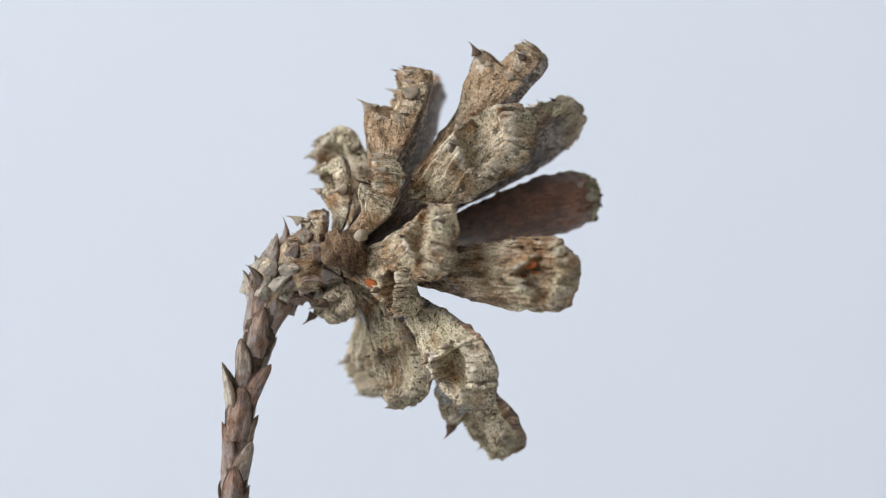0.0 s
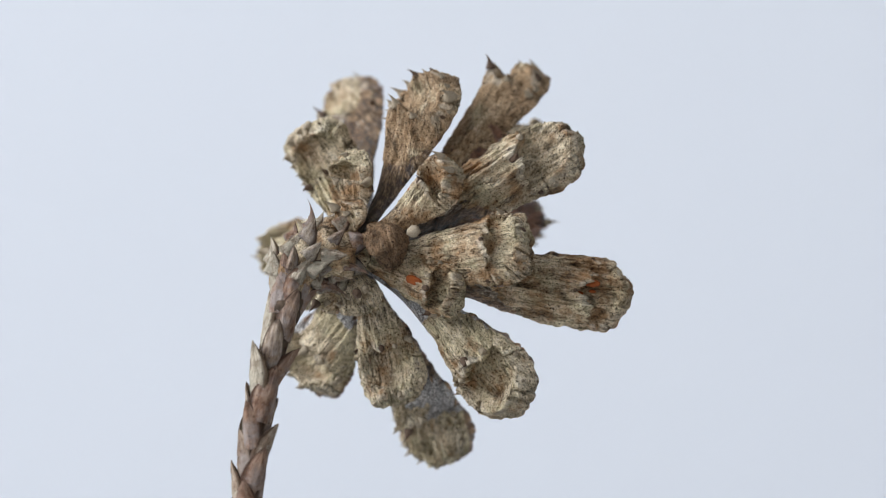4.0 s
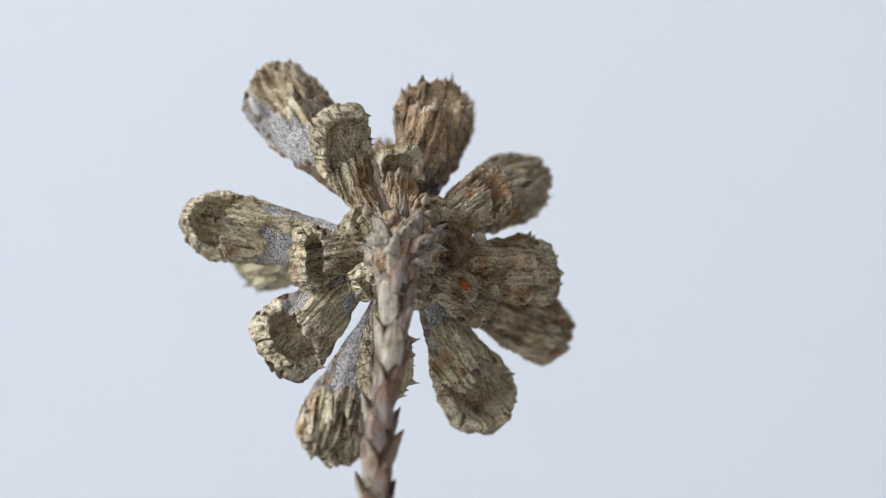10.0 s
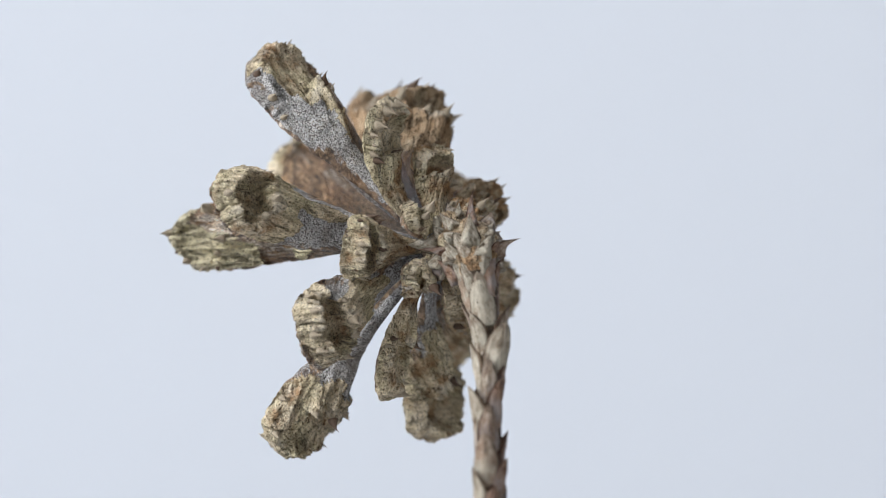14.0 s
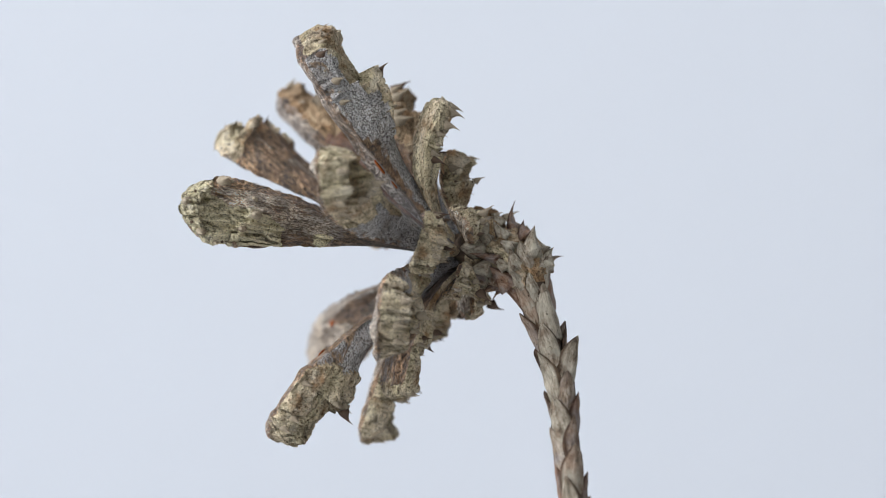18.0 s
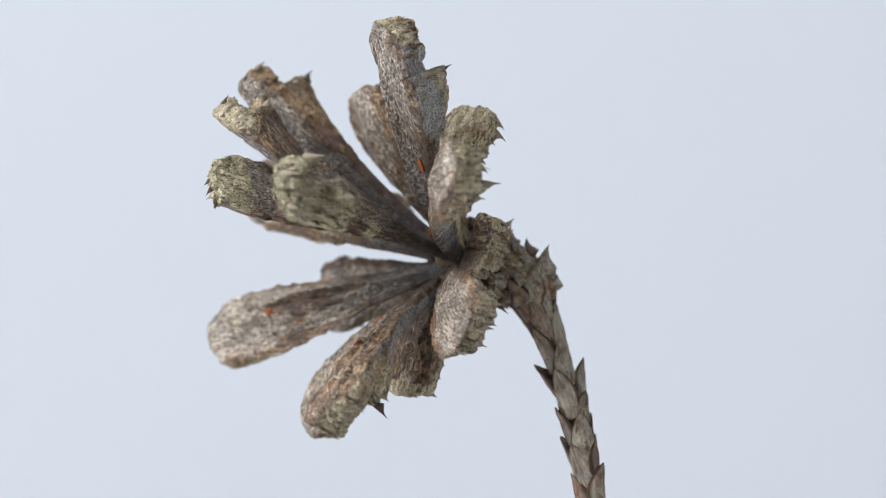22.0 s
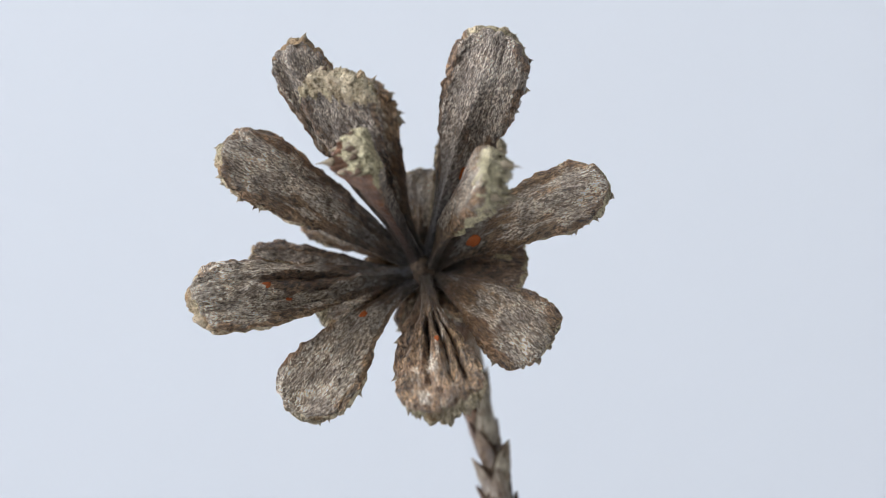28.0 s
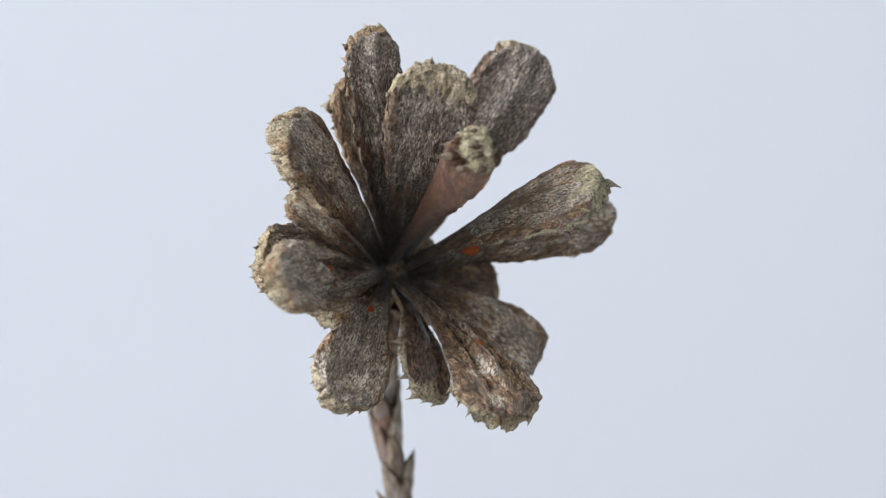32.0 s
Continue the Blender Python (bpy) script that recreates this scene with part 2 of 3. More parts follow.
def box(name, lo, hi, mat):
    bm = bmesh.new()
    bmesh.ops.create_cube(bm, size=1.0)
    for v in bm.verts:
        v.co = Vector([lo[k] + (v.co[k] + 0.5) * (hi[k] - lo[k]) for k in range(3)])
    me = bpy.data.meshes.new(name)
    bm.to_mesh(me)
    bm.free()
    me.materials.append(mat)
    return new(name, me)


def hash3(i, j, k):
    h = (i.astype(np.int64) * 374761393 + j.astype(np.int64) * 668265263 + k.astype(np.int64) * 1274126177) & 0x7FFFFFFF
    h = ((h ^ (h >> 13)) * 1103515245) & 0x7FFFFFFF
    h = ((h ^ (h >> 16)) * 12345679) & 0x7FFFFFFF
    return (h & 0xFFFF) / 65535.0


def vnoise(p):
    """Smooth value noise in -1..1 at the points p (n, 3)."""
    f = np.floor(p)
    i = f.astype(np.int64)
    w = p - f
    w = w * w * (3 - 2 * w)
    out = 0.0
    for a in (0, 1):
        for b in (0, 1):
            for c in (0, 1):
                wt = (w[:, 0] if a else 1 - w[:, 0]) * (w[:, 1] if b else 1 - w[:, 1]) * (w[:, 2] if c else 1 - w[:, 2])
                out = out + wt * hash3(i[:, 0] + a, i[:, 1] + b, i[:, 2] + c)
    return out * 2 - 1


def fbm(p, octaves=3):
    return sum(vnoise(p * 2.0 ** o + 17.3 * o) * 0.5 ** o for o in range(octaves))


def step(x, a, b):
    t = np.clip((x - a) / (b - a), 0, 1)
    return t * t * (3 - 2 * t)


def unit(v):
    return v / np.linalg.norm(v)


# ---- setting: a white room corner with one window, and a table ----
def room():
    x0, x1, y0, y1, z0, z1, th = -1.2, 1.5, -1.7, 0.9, -0.8, 1.75, 0.1
    tagged(box("floor", (x0 - th, y0 - th, z0 - th), (x1 + th, y1 + th, z0), WALL), "plain pale floor of a bright room", "floor", kind="structure")
    tagged(box("ceiling", (x0 - th, y0 - th, z1), (x1 + th, y1 + th, z1 + th), WALL), "plain grey ceiling", "ceiling", kind="structure")
    tagged(box("backdrop", (x0, y1, z0), (x1, y1 + th, z1), PAPER), "plain pale blue-white wall, far out of focus", "backdrop", kind="structure")
    tagged(box("wall_south", (x0, y0 - th, z0), (x1, y0, z1), WALL), "plain grey wall", "wall", kind="structure")
    tagged(box("wall_east", (x1, y0 - th, z0), (x1 + th, y1 + th, z1), WALL), "plain grey wall", "wall", kind="structure")
    # west wall with the window opening
    wy0, wy1, wz0, wz1 = -1.65, 0.29, 0.08, 1.42
    bm = bmesh.new()
    for lo, hi in (((y0 - th, z0), (wy0, z1)), ((wy1, z0), (y1 + th, z1)), ((wy0, z0), (wy1, wz0)), ((wy0, wz1), (wy1, z1))):
        made = bmesh.ops.create_cube(bm, size=1.0)["verts"]
        for v in made:
            v.co = Vector((x0 - th + (v.co.x + 0.5) * th, lo[0] + (v.co.y + 0.5) * (hi[0] - lo[0]), lo[1] + (v.co.z + 0.5) * (hi[1] - lo[1])))
    me = bpy.data.meshes.new("wall_west")
    bm.to_mesh(me)
    bm.free()
    me.materials.append(WALL)
    tagged(new("wall_west", me), "plain grey wall with a large window opening", "wall", kind="structure")
    tagged(box("table_top", (-0.6, -0.62, TABLE_Z - 0.03), (0.7, 0.6, TABLE_Z), TABLETOP), "plain grey table top", "table", kind="structure")
    for x in (-0.55, 0.62):
        for y in (-0.56, 0.54):
            tagged(box("table_leg", (x - 0.025, y - 0.025, z0), (x + 0.025, y + 0.025, TABLE_Z - 0.03), TABLETOP), "plain grey table leg", "table", kind="structure")


room()

# ---- the cone ----
twig = new("dry_conifer_cone")
twig.empty_display_size = 0.005
twig.matrix_world = pose(0, 0, TABLE_Z)
tagged(twig, "dry open conifer cone with weathered grey-brown scales on its scaly twig", "conifer cone")


def at(p):
    """A plan point as metres in the space of the cone."""
    return np.array([p[0] * U, p[1] * U, p[2] * U - TABLE_Z])


AXIS0 = np.array([190.0, -118.0, -32.0])
AXIS = unit(np.array([-0.88, 0.44, 0.10]))
AHEAD = np.array([-250.0, 110.0, 20.0])


def tooth_mesh(name, mat):
    """A small horn, base at the origin, along +z, bent towards +x; one unit long."""
    rings, sides = 7, 9
    verts, faces, uvs = [], [], []
    for r in range(rings):
        v = r / (rings - 1)
        rad = (0.30 * (1 - v) ** 1.7 + 0.10 * (1 - v) ** 0.7) * (1 + 0.15 * math.sin(7 * v)) + 0.010
        for s in range(sides):
            a = 2 * math.pi * s / sides
            verts.append((rad * math.cos(a) + 0.42 * v ** 2.2, rad * 0.8 * math.sin(a), v - 0.12))
            uvs.append((s / sides, v))
    for r in range(rings - 1):
        for s in range(sides):
            t = (s + 1) % sides
            faces.append((r * sides + s, r * sides + t, (r + 1) * sides + t, (r + 1) * sides + s))
    faces.append(tuple((rings - 1) * sides + s for s in range(sides)))
    faces.append(tuple(reversed(range(sides))))
    return mesh_from(name, verts, faces, [mat], uvs)


TEETH = [tooth_mesh("tooth", TOOTH), tooth_mesh("tooth", DARK_TOOTH)]


def place_tooth(parent, pos, along, bend, length, dark=False, fat=1.0, name="tooth"):
    z = unit(along)
    x = bend - z * np.dot(bend, z)
    x = unit(x) if np.linalg.norm(x) > 1e-6 else unit(np.cross(z, (0.3, 0.5, 0.8)))
    y = np.cross(z, x)
    rot = Matrix([[x[k], y[k], z[k]] for k in range(3)]).to_4x4()
    m = Matrix.Translation(pos) @ rot @ Matrix.Diagonal((length * fat, length * fat, length, 1))
    return child(name, TEETH[1 if dark else 0], parent, m)


def blob_mesh(name, mat, seed, flat=0.4):
    verts, faces = [], []
    n, m = 8, 14
    for i in range(n + 1):
        a = math.pi * i / n
        for j in range(m):
            b = 2 * math.pi * j / m
            verts.append((math.sin(a) * math.cos(b), math.sin(a) * math.sin(b), flat * math.cos(a)))
    v = np.array(verts)
    v *= (1 + 0.28 * fbm(v * 1.7 + seed * 9.1, 3))[:, None]
    for i in range(n):
        for j in range(m):
            k = (j + 1) % m
            faces.append((i * m + j, (i + 1) * m + j, (i + 1) * m + k, i * m + k))
    return mesh_from(name, v, faces, [mat])


SPOTS = [blob_mesh("rust_spot", RUST, s, 0.30) for s in range(3)]


def cone_scale(tip, left, right, base_s, seed, ad=8.0, keel=8.0, ab=40.0, curl=0.03, lip=0.60, crust_from=0.45, teeth=9, tooth_len=24.0,
               base_w=0.26, spine=28.0, offset=14.0, label="", groove=0.0, blunt=3.2, widest=0.80, rough=1.0, dark_teeth=0.25, name="cone_scale", res=1.0, crust_mat=None, inner_mat=None, shift=0.0, dish=0.66, stalk=0.42, edge=0.14, slant=0.0, rim=5.0, side_mat=None, cap_from=0.972, other_mat=None, taper=1.0, over=12.0, scar=None):
    """One woody scale: a wedge that widens from a narrow stalk to a blunt tip. Its inner face is smooth and fibrous, its outer face
    a wrinkled crust with a raised lip, a hollow beyond it and a pleated, toothed rim. tip, left, right: points on the rim."""
    T, L, R = (np.array(q, dtype=float) for q in (tip, left, right))
    A = AXIS0 + AXIS * base_s
    mid = (L + R) / 2
    out = mid - A
    out = unit(out - AXIS * np.dot(out, AXIS))
    B = A + out * offset
    wdir = unit(R - L)
    n0 = unit(np.cross(unit(T - B), wdir))
    if np.dot(n0, (mid + B) / 2 - AHEAD) < 0:
        n0, wdir = -n0, -wdir
    wdir = unit(wdir - unit(T - B) * np.dot(wdir, unit(T - B)))
    fore = AXIS * 7.0 - n0 * shift
    T, mid = T + fore - unit(T - B) * 5.0, mid + fore
    width = np.linalg.norm(R - L) * 1.0
    length = np.linalg.norm(T - B)
    ctrl = B * 0.42 + mid * 0.58 - n0 * curl * length
    nv, nu = int(190 * res), int(196 * res)
    v = 1 - (1 - np.linspace(0, 1, nv)) ** 1.3
    cen = ((1 - v) ** 2)[:, None] * B + (2 * v * (1 - v))[:, None] * ctrl + (v ** 2)[:, None] * T
    tan = np.gradient(cen, v, axis=0)
    tan /= np.linalg.norm(tan, axis=1)[:, None]
    nor = np.cross(tan, np.broadcast_to(wdir, tan.shape))
    nor /= np.linalg.norm(nor, axis=1)[:, None]
    if np.dot(nor[nv // 2], n0) < 0:
        nor = -nor
    wid = np.cross(nor, tan)
    if np.dot(wid[nv // 2], wdir) < 0:
        wid = -wid
    sd = seed * 13.7
    flip = 1.0 if np.dot(wdir, R - L) > 0 else -1.0
    cap = np.clip(1 - np.clip((v - widest) / (1 - widest), 0, 1) ** blunt, 0, 1) ** 0.55
    hw = width / 2 * (base_w + (1 - base_w) * step(v, 0.02, widest + 0.04) ** (0.85 * taper ** 0.6)) * np.maximum(cap, 0.03)
    thick = (stalk + (1 - stalk) * step(v, 0.0, lip) ** taper) * np.clip(1 - np.clip((v - 0.9) / 0.1, 0, 1) ** 3, 0.02, 1) ** 0.5
    ph = np.linspace(0, 2 * np.pi, nu, endpoint=False)
    V, PH = np.meshgrid(v, ph, indexing="ij")
    HW, TH = hw[:, None], thick[:, None]
    sn = np.sin(PH)
    x = np.sign(np.cos(PH)) * np.abs(np.cos(PH)) ** 0.9
    outer = sn > 0
    ax = np.abs(x)
    # coordinates in plan units over the face, for noise of one true size
    px, pv = x * HW, V * length
    deep = np.where(outer, TH * ab * np.clip(1 - ax ** 2.3, 0, 1) * step(V, 0.9, 1.0), 60.0) + sn * 6.0
    flat = np.stack([px + sd * 31, pv, deep], -1).reshape(-1, 3)
    shape = V.shape

    def field(sx, sv, octaves, shift=0.0):
        return fbm(flat / np.array([sx, sv, sx]) + shift + sd, octaves).reshape(shape)

    wob = field(60.0, 70.0, 3)
    fine = field(9.0, 26.0, 3, 11.0)
    crack = np.exp(-(field(15.0, 130.0, 3, 23.0) / 0.06) ** 2)
    crest = 1 - 2.4 * np.abs(field(15.0, 120.0, 3, 87.0))
    wrinkle = 1 - 2.4 * np.abs(field(7.0, 70.0, 2, 47.0))
    crack2 = np.exp(-(field(22.0, 20.0, 2, 31.0) / 0.06) ** 2)
    # polar coordinates about the hollow of the tip; q runs from its middle to the outline
    vc = lip + 0.05
    ang = np.arctan2(px, (V - vc) * length)
    rad = np.hypot(px, (V - vc) * length)
    q = 1 - (1 - np.clip(ax, 0, 1) ** 2) * (1 - np.clip((V - vc) / (1 - vc), 0, 1) ** 2)
    spread = radians(104)
    g = (ang + 0.09 * wob + spread) / (2 * spread) * teeth
    g = g + 0.34 * np.sin(2.3 * g + sd) + 0.16 * np.sin(4.7 * g + 2.1 * sd) + 0.30 * field(26.0, 26.0, 2, 29.0)
    dist = np.abs(g - np.round(g)) * (2 * spread / teeth) * rad
    beyond = step(V, lip - 0.05, lip + 0.05) * (np.abs(ang) < spread + 0.05)
    onrim = step(q, 0.40, 0.62) * beyond
    broken = step(field(30.0, 30.0, 2, 63.0), -0.7, -0.2)
    pleat = np.exp(-(dist / 2.0) ** 2) * onrim * broken * (1 - 0.7 * step(V, 0.975, 1.0)) * (0.62 + 0.38 * np.sin(2.7 * np.round(g) + sd))
    lobe = 1 - np.abs(2 * (g - np.floor(g)) - 1) ** 2.6
    plump = (lobe - 0.45) * onrim * (0.85 + 0.45 * np.sin(1.9 * np.floor(g) + sd))
    jag = field(7.0, 200.0, 2, 91.0)
    lipline = lip + 0.06 * ax ** 2 + 0.03 * wob + 0.012 * np.sin(x * 9 + sd) + 0.022 * jag
    inset = np.clip(1 - (ax / 0.86) ** 2.6, 0, 1)
    rise = step(V, lip - 0.26, lipline) ** 1.4 * (1 - step(V, lipline, lipline + 0.022)) * inset
    hollow = step(V, lipline, lipline + 0.03) * (1 - step(q, 0.30, 0.66))
    body = np.clip(1 - ax ** 2.3, 0, 1) ** 0.75
    ya = 3.5 * np.abs(sn) + TH * ab * body * (1 - dish * hollow) + (8.0 + ab * (0.30 + 0.16 * jag)) * rise * (1 + 0.45 * np.exp(-((x - 0.25 * wob) / 0.16) ** 2))
    tongue = 0.16 * wob + 0.10 * field(34.0, 120.0, 3, 41.0) + 0.03 * fine + slant * x * flip - edge * ax ** 2
    crusty = (outer & ((V + tongue > crust_from) | (V > 0.93 + 0.03 * wob))) | (~outer & (V + 0.07 * wob + 0.03 * fine + 0.015 * ax + 0.05 * crack > cap_from))
    soft = outer & ~crusty
    past = 1 - 0.80 * step(V, lipline, lipline + 0.04) * (np.clip(rim / 10.0, 0, 1))
    ya = ya + TH * rough * (3.0 * wob + past * (np.where(soft, 1.2, 7.0) * crest + np.where(soft, 0.5, 3.2) * wrinkle) + 1.2 * fine - past * np.where(soft, 1.0, 7.5) * crack - np.where(soft, 0.3, 3.2) * crack2 + 3.5 * crusty)
    nub = field(20.0, 20.0, 2, 19.0) * (1 - broken * 0.4)
    ring = np.exp(-((q - 0.72) / 0.21) ** 2) * beyond
    ya = ya - (6.0 + 0.20 * rim) * pleat + (2.4 + 0.14 * rim) * plump * step(1.0 - q, -0.02, 0.12) + 1.25 * rim * ring * (1 + 0.30 * np.sin(1.7 * g + sd) + 0.5 * nub)
    overhang = over * step(V, lip - 0.12, lipline) * (1 - step(V, lipline, lipline + 0.03)) * inset * outer
    bowl = np.clip(1 - ax ** 2.0, 0, 1)
    yd = 3.0 * np.abs(sn) + TH * ad * bowl + keel * np.exp(-((x - 0.12 * wob) / 0.24) ** 2) * step(V, 0.06, 0.35) * (1 - step(V, 0.72, 0.95))
    yd = yd + TH * (5.0 * wob * bowl + 1.6 * fine - 2.6 * np.exp(-(field(13.0, 90.0, 3, 51.0) / 0.08) ** 2) - 6.0 * bowl * np.exp(-(field(38.0, 210.0, 2, 77.0) / 0.06) ** 2) + 16.0 * bowl * field(42.0, 260.0, 2, 57.0))
    yd = yd + 4.5 * np.exp(-((ax - 0.84) / 0.10) ** 2) * step(V, 0.45, 0.75) * (1 - step(V, 0.93, 1.0))
    if groove:
        for c, w in ((0.30, 0.10), (-0.22, 0.08), (-0.55, 0.07)):
            yd = yd - groove * np.exp(-((x - c - 0.10 * wob) / w) ** 2) * step(V, 0.32, 0.45) * (1 - step(V, 0.78, 0.92))
    hurt = np.zeros(shape, dtype=bool)
    if scar:
        v0, x0, dv, dx, sink = scar
        h = np.exp(-np.abs((V - v0) / dv) ** 3 - np.abs((x - x0) / dx) ** 3) + 0.22 * fine * (V > 0.2) + 0.30 * wob
        hurt = ~outer & (h > 0.42)
        yd = yd - sink * step(h, 0.25, 0.75) + 0.45 * sink * np.exp(-((h - 0.3) / 0.12) ** 2)
    y = np.where(outer, ya, -yd)
    nib = field(14.0, 14.0, 2, 71.0)
    xx = px * (1 + 0.05 * wob) + np.sign(x) * ax ** 3 * ((3.6 * nib + 3.0 * field(36.0, 30.0, 2, 83.0)) * step(V, 0.25, 0.5) - 2.5 * pleat + 2.4 * plump)
    lenj = step(V, 0.86, 1.0) * (8.0 * wob - 5.0 * pleat + 5.0 * plump + 2.5 * nib) + overhang
    pos = cen[:, None, :] + xx[..., None] * wid[:, None, :] + y[..., None] * nor[:, None, :] + lenj[..., None] * tan[:, None, :]
    lump = fbm(pos.reshape(-1, 3) / 12.0 + sd, 3).reshape(shape) * np.where(crusty, 1.0, 0.15)
    cap_end = step(V, 0.84, 1.0)
    pos = pos + (lump * (1.3 + 1.6 * cap_end) * np.sign(sn))[..., None] * nor[:, None, :] + (lump * 1.8 * cap_end)[..., None] * tan[:, None, :]
    run = np.concatenate([np.zeros((1, nu)), np.cumsum(np.linalg.norm(np.diff(pos, axis=0), axis=2), axis=0)])
    base = at(B)
    org = np.array([0, 0, -TABLE_Z]) - base
    verts = pos.reshape(-1, 3) * U + org
    i, j = np.meshgrid(np.arange(nv - 1), np.arange(nu), indexing="ij")
    k = (j + 1) % nu
    faces = np.stack([i * nu + j, i * nu + k, (i + 1) * nu + k, (i + 1) * nu + j], -1).reshape(-1, 4)
    end = len(verts)
    verts = np.vstack([verts, cen[0] * U + org, pos[-1].mean(axis=0) * U + org])
    fl = faces.tolist()
    for a in range(nu):
        b = (a + 1) % nu
        fl.append((b, a, end))
        fl.append(((nv - 1) * nu + a, (nv - 1) * nu + b, end + 1))
    slots = np.where(hurt, 4, np.where(crusty, 1, np.where(outer, np.where(x * flip < 0.25 * wob - 0.1, 3, 2), 0)))[:-1, :].reshape(-1).tolist() + [0, 1] * nu
    uv = np.vstack([np.stack([px, run], -1).reshape(-1, 2) / 100.0, (0.0, 0.0), (0.0, length / 100.0)])
    along = np.vstack([np.stack([x, V], -1).reshape(-1, 2), (0.0, 0.0), (0.0, 1.0)])
    # x: dirt and painted shade in grooves and cracks; y: pale wear on crests
    shade_wear = np.stack([np.where(outer, np.maximum(pleat * 0.9, 0.55 * crack * step(fine, -0.3, 0.2)), 0.0), np.where(outer, np.maximum(step(V, lipline - 0.07, lipline - 0.01) * (1 - step(V, lipline, lipline + 0.012)) * inset, ring * lobe ** 2 * step(q, 0.6, 0.8)) * step(nub, -0.35, 0.15), 0.0)], -1).reshape(-1, 2)
    shade_wear = np.vstack([shade_wear, (0.0, 0.0), (0.0, 0.0)])
    me = mesh_from(name, verts, fl, [inner_mat or INNER, crust_mat or CRUST, side_mat or SILVER_SKIN, other_mat or side_mat or SILVER_SKIN, SCAR_WOOD], uv, slots, extra=along, third=shade_wear)
    ob = child(name, me, twig, Matrix.Translation(base), label)
    # the teeth of the rim and the spine of the lip
    rnd = random.Random(seed)
    edge_pts = np.argwhere(outer & (np.abs(q - 0.86) < 0.05) & (V > lip - 0.02))
    spikes = int(teeth * 1.6)
    for t in range(spikes):
        al = ((t + 0.5 + rnd.uniform(-0.2, 0.2)) / spikes * 2 - 1) * spread
        ln = tooth_len * rnd.choice((0.3, 0.45, 0.6, 0.9, 1.35))
        fat, dark = rnd.uniform(0.75, 1.15), rnd.random() < dark_teeth
        if not len(edge_pts):
            continue
        r, c = edge_pts[np.argmin(np.abs(ang[edge_pts[:, 0], edge_pts[:, 1]] - al))]
        if abs(ang[r, c] - al) > 0.3:
            continue
        d = nor[r] * 0.85 + (wid[r] * math.sin(al) + tan[r] * math.cos(al)) * 0.55
        place_tooth(ob, (pos[r, c] - d * ln * 0.06) * U + org, d, nor[r] - tan[r] * 0.6, ln * U, dark, fat)
    if spine:
        for sx, k in ((0.0, 1.0), (-0.5, 0.5), (0.46, 0.6)):
            c = int(np.argmin(np.abs(x[0] - sx) + 4 * ~outer[0]))
            r = int(np.argmin(np.abs(v - lipline[:, c] + 0.012)))
            d = nor[r] * 0.75 + tan[r] * 0.55 + wid[r] * sx * 0.5
            place_tooth(ob, pos[r, c] * U + org, d, nor[r] - tan[r] * 0.3, spine * k * U, k > 0.9 and rnd.random() < 0.5, 0.9 + 0.4 * (k < 0.9), "spine")
    return ob, (pos, wid, nor, tan, x, outer, v, org)


def spot(built, v, side, size, inner=True, squash=0.6):
    """A small orange patch of rust or resin on a scale."""
    ob, (pos, wid, nor, tan, xs, outer, vs, org) = built
    r = int(np.argmin(np.abs(vs - v)))
    s = -1.0 if inner else 1.0
    c = int(np.argmin(np.abs(xs[r] - side) + 4.0 * (outer[r] == inner)))
    p = pos[r, c] + nor[r] * s * size * 0.03
    x, y, z = tan[r], np.cross(nor[r] * s, tan[r]), nor[r] * s
    rot = Matrix([[x[k], y[k], z[k]] for k in range(3)]).to_4x4()
    child("rust_spot", SPOTS[int(v * 100) % 3], ob, Matrix.Translation(p * U + org) @ rot @ Matrix.Diagonal((size * U, size * squash * U, size * 0.75 * U, 1)), "orange rust spot")


BIG = "broad woody scale, silver-grey inside, cream wrinkled crust outside"
REAR = "short reflexed scale with a pleated, toothed cream tip"
SMALL = "small undeveloped scale with a horny point"

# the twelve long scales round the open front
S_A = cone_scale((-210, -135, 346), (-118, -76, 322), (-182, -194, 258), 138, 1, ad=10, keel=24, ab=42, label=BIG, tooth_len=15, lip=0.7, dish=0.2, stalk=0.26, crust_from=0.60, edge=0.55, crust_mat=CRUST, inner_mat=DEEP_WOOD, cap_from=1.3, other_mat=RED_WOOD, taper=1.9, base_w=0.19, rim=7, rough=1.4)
cone_scale((7, 92, 306), (-21, 22, 254), (29, 142, 270), 120, 2, ad=8, ab=44, label=BIG, crust_mat=TAN_CRUST, lip=0.68, dish=0.4, inner_mat=INNER, side_mat=RED_WOOD, stalk=0.28, rough=0.75, taper=1.9, base_w=0.19)
cone_scale((-22, 328, 172), (-8, 246, 210), (6, 262, 84), 126, 3, ad=8, keel=10, ab=44, label=BIG, crust_mat=BROWN_CRUST, shift=6, lip=0.7, dish=0.45, rough=0.8, side_mat=INNER, cap_from=1.3, teeth=11, rim=8, tooth_len=14)
S_D = cone_scale((-60, 396, -116), (-32, 337, -54), (-46, 312, -178), 132, 4, ad=12, keel=16, ab=38, label=BIG, teeth=5, tooth_len=9, groove=6, spine=12, lip=0.8, dish=0.3, cap_from=1.3, base_w=0.20, crust_mat=BROWN_CRUST, side_mat=INNER, inner_mat=TAN_WOOD, scar=(0.52, 0.15, 0.20, 0.38, 7.0))
